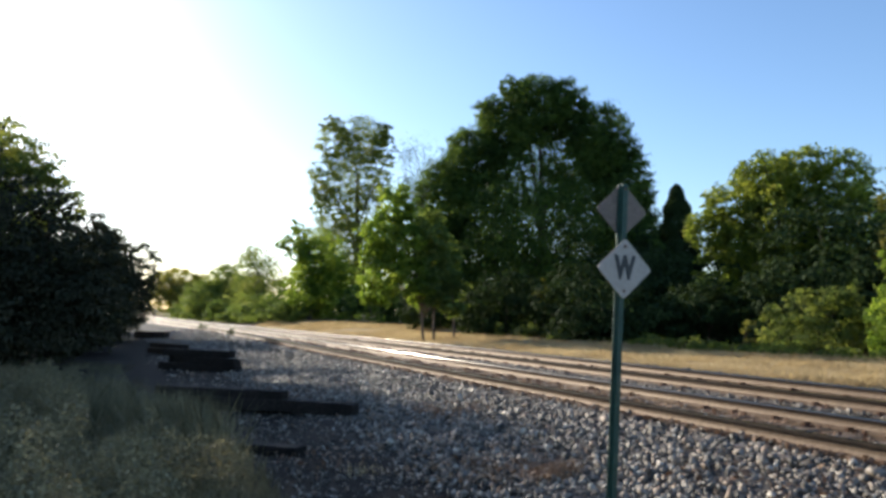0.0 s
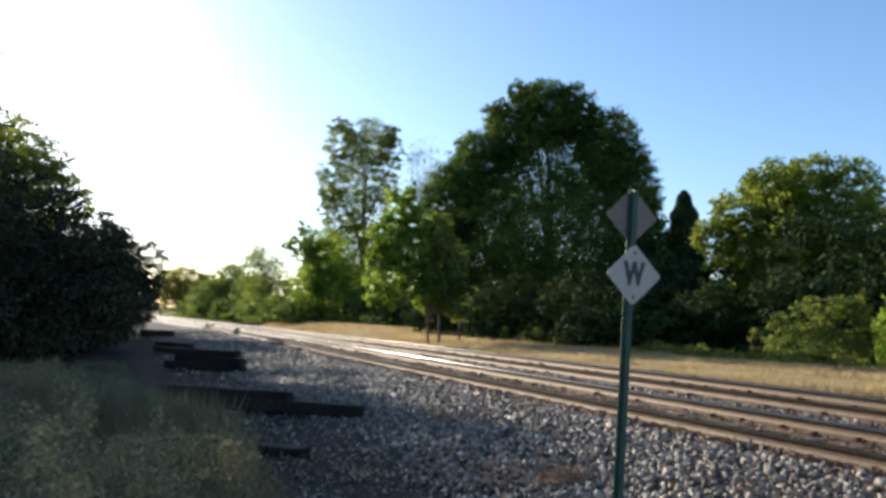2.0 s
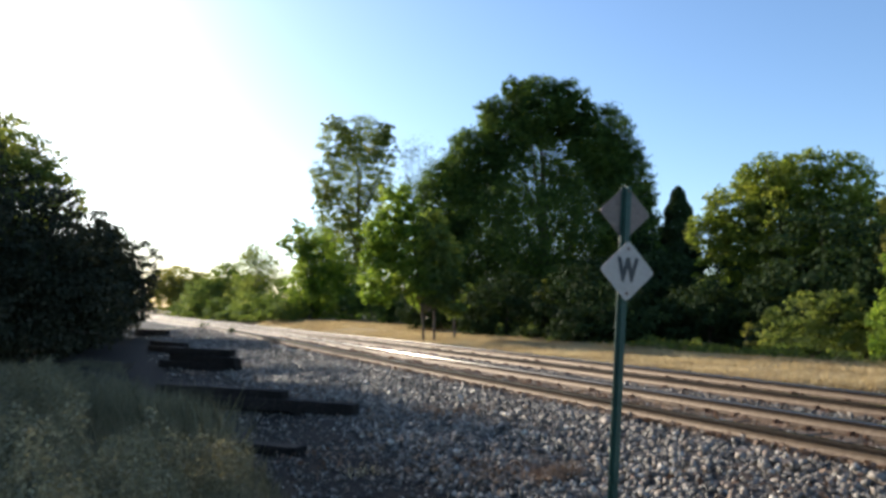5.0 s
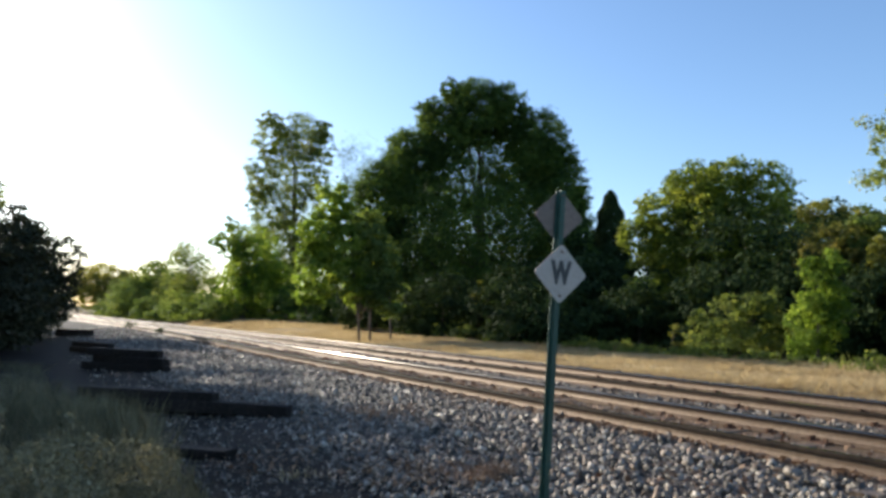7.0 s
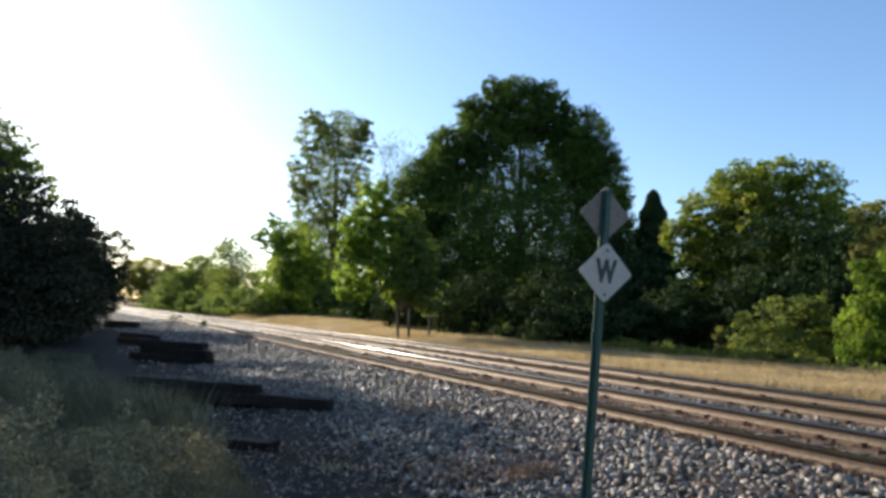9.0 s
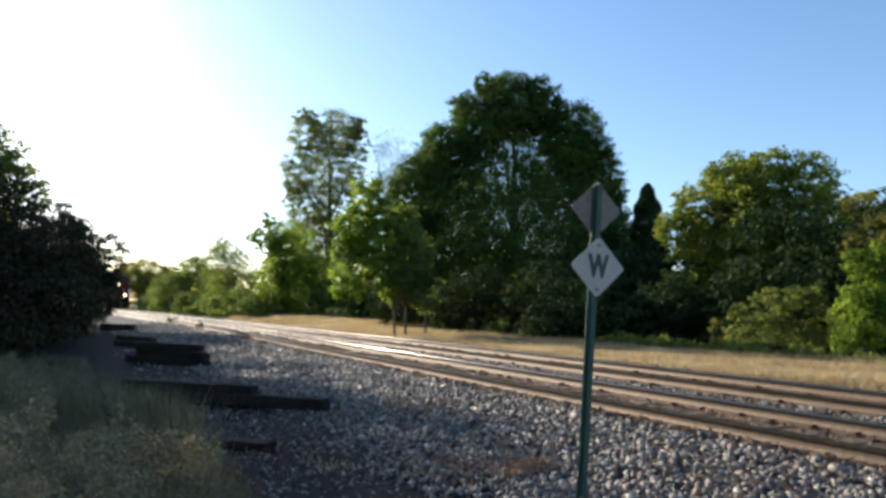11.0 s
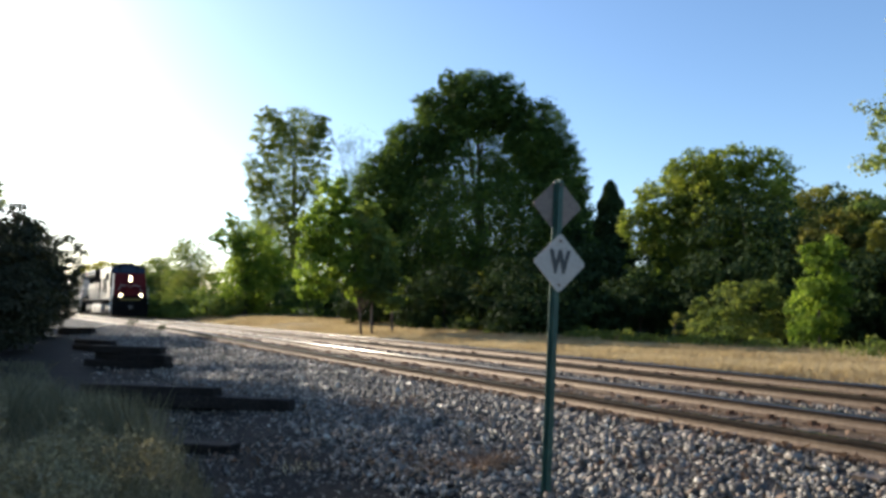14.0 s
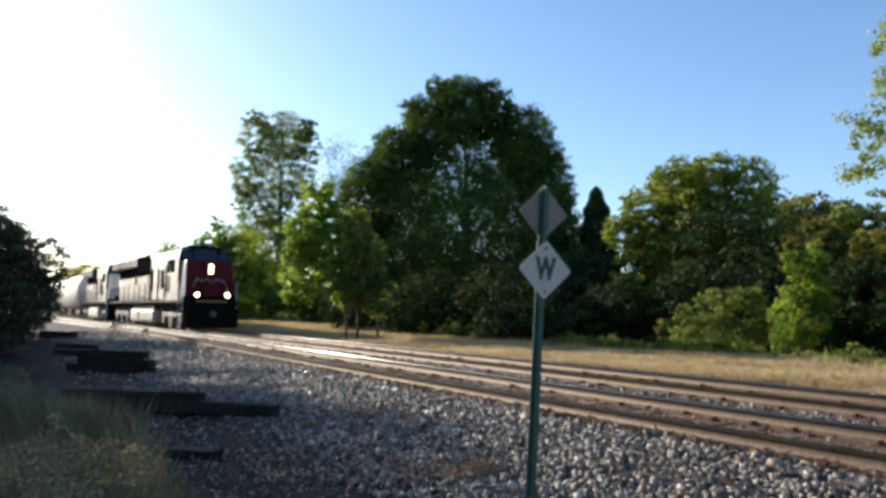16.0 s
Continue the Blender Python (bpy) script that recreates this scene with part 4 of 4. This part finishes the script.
blades("shade_grass", "dense feathery pale grass over the ends of old ties", -2.6, 1.55, 4.2, 12.0, 30000, 0.5, 0.003, "weed", 36, 0.3)

blades("dry_tuft", "small tuft of dry tan grass between the stones", 3.8, 4.2, 5.5, 5.85, 190, 0.25, 0.004, "dead_leaf", 33, 0.5)
blades("dry_tuft", "thin tuft of dry tan grass between the stones", 2.35, 2.7, 6.65, 6.95, 60, 0.1, 0.004, "dry_grass", 34, 0.6)
blades("dry_tuft", "thin tuft of dry tan grass between the stones", 3.5, 3.85, 6.1, 6.4, 60, 0.1, 0.004, "dry_grass", 35, 0.6)


def make_litter():
    """Fallen leaves and dry tufts that lie between the stones and along the ends of the ties."""
    r = np.random.default_rng(61)
    P = [np.stack([6.33 + 0.05 * r.standard_normal(2600), r.uniform(0, 28, 2600)], 1)]
    for x, y, s, n in ((4.0, 5.65, 0.13, 120), (3.4, 6.5, 0.4, 70), (2.4, 7.6, 0.35, 80), (3.6, 6.0, 0.3, 200), (4.6, 9.5, 0.5, 160), (3.0, 13.0, 0.6, 200), (5.2, 4.2, 0.4, 100)):
        P.append(np.array([x, y]) + s * r.standard_normal((n, 2)))
    P.append(np.stack([r.uniform(6.65, 7.8, 1200), r.uniform(0, 24, 1200)], 1))
    P = np.concatenate(P)
    x, y = P[:, 0] + bend(P[:, 1]), P[:, 1]
    z = land(x, y) + 0.03 + 0.03 * r.random(len(x))
    v, f = leaves(np.stack([x, y, z], 1), np.tile([0, 0, 1.2], (len(x), 1)), 0.07 * (0.5 + r.random(len(x))), r)
    tagged(cloud("leaf_litter", v, f, "dead_leaf"), "scattered brown fallen leaves on the stones", "leaves", kind="stuff")


make_litter()


# ---- freight train ----
def wheelset(parent, x, r=0.53):
    bm = bmesh.new()
    for s in (-1, 1):
        disc(bm, (0, s * 0.75, 0), (0, 1, 0), r, 0.13, 24)
        disc(bm, (0, s * 0.69, 0), (0, 1, 0), r + 0.025, 0.03, 24)
        disc(bm, (0, s * 0.83, 0), (0, 1, 0), r * 0.32, 0.08, 12)
        for k in range(4):
            a = k * math.pi / 2
            disc(bm, (r * 0.6 * math.cos(a), s * 0.82, r * 0.6 * math.sin(a)), (0, 1, 0), 0.07, 0.03, 8)
    disc(bm, (0, 0, 0), (0, 1, 0), 0.09, 1.5, 12)
    w = part("wheelset", bm, "wheel_steel", parent)
    w.location = (x, 0, r)
    return w


def sideframe(bm, x, half, y, z0=0.38):
    box(bm, x - half, x + half, y - 0.09, y + 0.09, z0 + 0.28, z0 + 0.55, 0.03)
    for k in (-1, 0, 1) if half > 1.6 else (-1, 1):
        cx = x + k * (half - 0.45)
        box(bm, cx - 0.24, cx + 0.24, y - 0.12, y + 0.12, z0 - 0.08, z0 + 0.5, 0.05)
        for dx in (-0.36, 0.36):
            tube(bm, [(cx + dx, y, z0 + 0.5), (cx + dx, y, z0 + 0.82)], [0.1, 0.1], 8)
    return bm


def make_locomotive(label, lit, length):
    loco = tagged(new("locomotive"), label, "locomotive", "locomotives")
    P = lambda name, bm, mat, lab="", up=None: part(name, bm, mat, up or loco, lab)
    P("frame", boxed(-11.0, 10.75, -1.5, 1.5, 1.3, 1.62, 0.05), "loco_black", "black underframe and walkway")
    for s in (-1, 1):
        P("sill_stripe", boxed(-10.9, 10.6, s * 1.502 - 0.012, s * 1.502 + 0.012, 1.52, 1.58), "truck_steel")
    # nose and cab
    def slope(co):
        if co.z > 3.0 and co.x > 10.0:
            co.x -= 0.35
        if co.z > 3.0:
            co.y *= 0.93
    bm = boxed(9.0, 10.72, -1.42, 1.42, 1.62, 3.78, 0.1, slope)
    bm.normal_update()
    for f in bm.faces:
        f.material_index = 1 if abs(f.normal.y) > 0.6 else 0
    nose = P("nose", bm, ("loco_red" if lit else "loco_grey", "loco_grey"), "red wide nose" if lit else "pale wide nose")
    P("nose_door", boxed(10.52, 10.74, -0.42, 0.32, 1.7, 3.0, 0.03), "loco_red" if lit else "loco_black", "", nose)
    emblem = bmesh.new()
    pts = [(0.95, 2.15), (0.75, 2.62), (0.3, 2.78), (0.05, 2.5), (-0.2, 2.78), (-0.5, 2.62), (-0.75, 2.8), (-0.98, 2.35)]
    tube(emblem, [(10.72, y, z) for y, z in pts], [0.03] * 8, 6)
    P("emblem", emblem, "loco_grey", "worn pale band painted across the nose", nose)
    cab = bmesh.new()
    rings = []
    arch = [(-1.5, 1.62), (-1.52, 3.0), (-1.5, 4.0), (-1.4, 4.36), (-0.95, 4.6), (0, 4.68), (0.95, 4.6), (1.4, 4.36), (1.5, 4.0), (1.52, 3.0), (1.5, 1.62)]
    for x, k in ((6.5, 1.0), (9.15, 1.0), (9.5, 0.985)):
        rings.append([cab.verts.new((x - (max(0, z - 3.7) * 0.28 if x > 9 else 0), y * k, z)) for y, z in arch])
    for a, b in zip(rings, rings[1:]):
        for j in range(len(arch) - 1):
            f = cab.faces.new((a[j], b[j], b[j + 1], a[j + 1]))
            f.material_index = 1 if 3 <= j <= 6 else 0
    cab.faces.new(rings[0])
    f = cab.faces.new(rings[-1][::-1])
    f.material_index = 1
    bmesh.ops.recalc_face_normals(cab, faces=cab.faces)
    cab_ob = P("cab", cab, ("loco_grey", "loco_black"), "pale cab with a dark rounded roof")
    for y0, y1 in ((-1.38, -0.72), (-0.66, 0.66), (0.72, 1.38)):
        def rake(co):
            co.x -= max(0, co.z - 3.7) * 0.28
        P("windshield", boxed(9.44, 9.53, y0, y1, 3.84, 4.46 if y1 < 1 and y0 > -1 else 4.26, 0.02, rake), "windshield", "dark glass windshield", cab_ob)
    for s in (-1, 1):
        for x0, x1 in ((7.0, 7.75), (7.9, 8.7)):
            P("side_window", boxed(x0, x1, s * 1.51 - 0.02, s * 1.51 + 0.02, 3.15, 3.85, 0.015), "loco_black", "", cab_ob)
        P("cab_door", boxed(6.62, 6.9, s * 1.52 - 0.02, s * 1.52 + 0.02, 1.75, 3.6, 0.015), "loco_grille", "", cab_ob)
        for x0 in (6.95, 7.5):
            P("door_window", boxed(x0, x0 + 0.22, s * 1.525 - 0.02, s * 1.525 + 0.02, 2.1, 3.0, 0.015), "loco_black", "", cab_ob)
        P("number_board", boxed(9.2, 9.46, s * 1.12 - 0.22, s * 1.12 + 0.22, 4.28, 4.5, 0.02), "black_paint", "", cab_ob)
    P("roof_unit", boxed(7.2, 8.4, -0.5, 0.5, 4.62, 4.78, 0.05), "loco_black", "air conditioner on the roof", cab_ob)
    for s in (-1, 1):
        tube_bm = tube(bmesh.new(), [(8.8, s * 0.3, 4.6), (9.3, s * 0.3, 4.74)], [0.05, 0.09], 10)
        P("horn", tube_bm, "truck_steel", "", cab_ob)
    # long hood
    hood = P("hood", boxed(-10.5, 6.5, -0.95, 0.95, 1.62, 4.2, 0.12), "loco_grey", "pale grey long hood with many doors")
    x = -10.0
    while x < 1.4:
        for s in (-1, 1):
            P("hood_door", boxed(x, x + 0.72, s * 0.955 - 0.02, s * 0.955 + 0.02, 1.8, 3.2, 0.015), "loco_grey", "", hood)
            P("door_gap", boxed(x + 0.735, x + 0.85, s * 0.953 - 0.01, s * 0.953 + 0.01, 1.8, 3.2), "loco_black", "", hood)
        x += 0.86
    for s in (-1, 1):
        P("grille", boxed(-10.2, -1.7, s * 0.96 - 0.025, s * 0.96 + 0.025, 3.22, 3.9, 0.01), "loco_black", "", hood)
        P("red_panel", boxed(-4.6, -3.6, s * 0.965 - 0.03, s * 0.965 + 0.03, 2.75, 3.3, 0.01), "loco_red", "", hood)
        P("intake", boxed(-1.7, 2.2, s * 1.15 - 0.32, s * 1.15 + 0.32, 3.3, 4.5, 0.18), "loco_black", "black rounded air intake", hood)
        P("red_panel", boxed(-8.6, -7.2, s * 1.46 - 0.02, s * 1.46 + 0.02, 3.98, 4.42, 0.01), "loco_red", "", hood)
    P("equipment_cabin", boxed(2.2, 6.5, -1.44, 1.44, 1.62, 4.38, 0.1), "loco_grey", "pale full-width cabin behind the driving cab", hood)
    for s in (-1, 1):
        for x0, x1 in ((2.6, 3.2), (4.4, 4.8)):
            P("vent", boxed(x0, x1, s * 1.445 - 0.02, s * 1.445 + 0.02, 2.2, 3.5, 0.01), "loco_black", "", hood)
    P("radiator", boxed(-10.6, -1.7, -1.45, 1.45, 3.92, 4.5, 0.06), "loco_grey", "overhanging pale radiator section", hood)
    for k in range(9):
        for s in (-1, 1):
            P("radiator_louvre", boxed(-10.3 + 0.95 * k, -9.6 + 0.95 * k, s * 1.455 - 0.02, s * 1.455 + 0.02, 4.02, 4.4, 0.01), "loco_grille", "", hood)
    for s in (-1, 1):
        P("grab_rail", tube(bmesh.new(), [(2.4, s * 1.47, 1.75), (2.4, s * 1.47, 4.2)], [0.03, 0.03], 6), "loco_black", "", hood)
        P("sand_hatch", boxed(5.3, 6.0, s * 1.45 - 0.02, s * 1.45 + 0.02, 2.3, 3.4, 0.01), "loco_black", "", hood)
        P("tank_band", boxed(-0.9, -0.5, s * 1.43 - 0.02, s * 1.43 + 0.02, 0.42, 1.0, 0.01), "truck_steel")
        P("air_reservoir", tube(bmesh.new(), [(-3.2, s * 1.2, 1.22), (3.2, s * 1.2, 1.22)], [0.14, 0.14], 10), "truck_steel")
    P("exhaust_housing", boxed(-1.2, 1.6, -0.7, 0.7, 4.18, 4.62, 0.06), "loco_black", "", hood)
    # running gear
    P("fuel_tank", boxed(-3.4, 3.4, -1.42, 1.42, 0.3, 1.1, 0.16), "loco_grey", "pale fuel tank between the trucks")
    wheels = []
    for x in (-7.3, 7.3):
        truck = P("truck", sideframe(sideframe(boxed(x - 1.2, x + 1.2, -1.0, 1.0, 0.6, 1.0, 0.05), x, 2.4, -1.12), x, 2.4, 1.12), "truck_steel")
        wheels += [wheelset(truck, x + d) for d in (-1.95, 0, 1.95)]
    # front end
    P("pilot", boxed(10.6, 11.1, -1.5, 1.5, 0.12, 1.15, 0.06), "loco_black", "black snowplough pilot")
    def anti(co):
        if co.x > 10.9:
            co.y *= 0.9
    P("anticlimber", boxed(10.5, 11.0, -1.45, 1.45, 1.15, 1.66, 0.06, anti), "loco_black")
    P("nose_skirt", boxed(10.4, 10.8, -1.45, 1.45, 1.6, 1.84, 0.04), "loco_black")
    P("front_stripe", boxed(10.98, 11.02, -0.85, 0.85, 1.5, 1.6), "yellow_paint")
    P("coupler", boxed(11.0, 11.5, -0.14, 0.14, 0.72, 1.02, 0.04), "truck_steel")
    for s in (-1, 1):
        bm = bmesh.new()
        for k in range(4):
            box(bm, 9.75 + 0.06 * k, 10.5, s * 1.38 - 0.14, s * 1.38 + 0.14, 0.35 + 0.34 * k, 0.4 + 0.34 * k)
        box(bm, 10.5, 10.58, s * 1.38 - 0.14, s * 1.38 + 0.14, 0.3, 1.6)
        P("steps", bm, "loco_black")
        P("grab_iron", tube(tube(bmesh.new(), [(10.62, s * 1.5, 0.4), (10.62, s * 1.5, 2.6)], [0.03, 0.03], 6), [(9.7, s * 1.5, 0.4), (9.7, s * 1.5, 2.6)], [0.03, 0.03], 6), "white_paint")
        rail = tube(bmesh.new(), [(-10.8, s * 1.46, 2.62), (6.3, s * 1.46, 2.62)], [0.018, 0.018], 6)
        for i in range(11):
            tube(rail, [(-10.8 + 1.7 * i, s * 1.46, 1.6), (-10.8 + 1.7 * i, s * 1.46, 2.62)], [0.032, 0.032], 6)
        P("handrail", rail, "truck_steel")
    front = tube(bmesh.new(), [(10.95, -1.3, 2.5), (10.95, 1.3, 2.5)], [0.02, 0.02], 6)
    for y in (-1.3, -0.6, 0.6, 1.3):
        tube(front, [(10.95, y, 1.6), (10.95, y, 2.5)], [0.02, 0.02], 6)
    P("handrail", front, "loco_black")
    lens = "headlight" if lit else "windshield"
    for y in (-0.84, 0.84):
        d = P("ditch_light", disc(bmesh.new(), (10.92, y, 1.9), (1, 0, 0), 0.17, 0.3, 20), "loco_black")
        P("lens", disc(bmesh.new(), (11.08, y, 1.9), (1, 0, 0), 0.125, 0.04, 20), lens, "", d)
    h = P("headlight", boxed(10.3, 10.62, -0.24, 0.24, 3.0, 3.62, 0.05), "loco_red" if lit else "loco_grey")
    for z in (3.17, 3.44):
        P("lens", disc(bmesh.new(), (10.64, 0, z), (1, 0, 0), 0.12, 0.05, 20), lens, "", h)
    # bring it to its own length
    k = length / 22.1
    for ob in loco.children_recursive:
        if ob in wheels:
            ob.location.x *= k
        elif ob.name.split(".")[0] != "lens":
            ob.data.transform(Matrix.Diagonal((k, 1, 1.035, 1)))
        else:
            ob.data.transform(Matrix.Translation((11.05 * (k - 1), 0, 0)) @ Matrix.Diagonal((1, 1, 1.035, 1)))
    return loco, wheels


def make_hopper():
    car = tagged(new("hopper_car"), "off-white covered hopper car with rounded sides", "freight car", "hopper cars")
    sec = [(-0.9, 0.95), (-1.35, 1.5), (-1.55, 2.4), (-1.5, 3.4), (-1.2, 4.15), (-0.6, 4.5), (0, 4.56), (0.6, 4.5), (1.2, 4.15), (1.5, 3.4), (1.55, 2.4), (1.35, 1.5), (0.9, 0.95)]
    bm, rings = bmesh.new(), []
    for x, k, lift in ((-8.6, 0.86, 0.9), (-8.3, 0.97, 0.75), (-6.6, 1, 0.1), (0, 1, 0), (6.6, 1, 0.1), (8.3, 0.97, 0.75), (8.6, 0.86, 0.9)):
        rings.append([bm.verts.new((x, y * k, max(z, 0.95 + lift) if z < 2.4 else 2.4 + (z - 2.4) * k)) for y, z in sec])
    for a, b in zip(rings, rings[1:]):
        for j in range(len(sec)):
            bm.faces.new((a[j], b[j], b[(j + 1) % len(sec)], a[(j + 1) % len(sec)]))
    bm.faces.new(rings[0])
    bm.faces.new(rings[-1][::-1])
    bmesh.ops.recalc_face_normals(bm, faces=bm.faces)
    for f in bm.faces:
        f.smooth = len(f.verts) == 4
    body = part("body", bm, "hopper_white", car)
    part("roof_walk", boxed(-8.2, 8.2, -0.3, 0.3, 4.6, 4.66), "truck_steel", body)
    part("frame", boxed(-8.9, 8.9, -0.5, 0.5, 0.95, 1.2, 0.03), "truck_steel", car)
    for s in (-1, 1):
        lad = bmesh.new()
        for d in (-0.2, 0.2):
            tube(lad, [(s * 8.7 + d * 0, d + s * 1.2, 1.0), (s * 8.7, d + s * 1.2, 4.3)], [0.025, 0.025], 5)
        for k in range(9):
            tube(lad, [(s * 8.7, s * 1.2 - 0.2, 1.2 + 0.35 * k), (s * 8.7, s * 1.2 + 0.2, 1.2 + 0.35 * k)], [0.02, 0.02], 5)
        part("ladder", lad, "truck_steel", car)
        part("outlet", boxed(s * 3 - 0.9, s * 3 + 0.9, -0.8, 0.8, 0.35, 1.1, 0.1), "truck_steel", car)
        t = part("truck", sideframe(sideframe(boxed(s * 6.6 - 0.3, s * 6.6 + 0.3, -1.0, 1.0, 0.5, 0.95, 0.05), s * 6.6, 1.3, -1.05, 0.3), s * 6.6, 1.3, 1.05, 0.3), "truck_steel", car)
        wheelset(t, s * 6.6 - 0.88, 0.46)
        wheelset(t, s * 6.6 + 0.88, 0.46)
    return car


SPEED, FRONT_AT_END = 14.0, 40.2
lead, lead_wheels = make_locomotive("leading freight locomotive, red nose, pale cab, three lit lamps", True, 20.6)
second, second_wheels = make_locomotive("second freight locomotive coupled behind the leading one", False, 15.6)
hopper = make_hopper()
cars = [hopper] + [copy_thing(hopper, Matrix()) for _ in range(4)]


def on_track(y):
    return Vector((FAR_RAIL + GAUGE / 2 + float(far_bend(y)), y, RAIL_TOP + float(dip(y))))


def train_rows(behind, reach):
    """Poses of a vehicle whose middle runs that far behind the front, on trucks that far from its middle."""
    rows = []
    for i in range(33):
        t = i * 0.5
        y = FRONT_AT_END + SPEED * (16.0 - t) + behind
        a, b = on_track(y - reach), on_track(y + reach)
        m, d = (a + b) / 2, a - b
        rows.append((t, pose(*m, 0, 0, math.degrees(math.atan2(d.y, d.x)))))
    return rows


def motions():
    walk(lead, train_rows(10.3, 6.8))
    walk(second, train_rows(29.4, 5.15))
    for i, c in enumerate(cars):
        walk(c, train_rows(47.2 + 18.6 * i, 6.6))
    step = math.degrees(SPEED / 0.53) / FPS
    for w in lead_wheels + second_wheels:
        x, z = w.location.x, w.location.z
        walk(w, [(i / FPS, pose(x, 0, z, 0, step * i % 360, 0)) for i in range(481)])


motions()
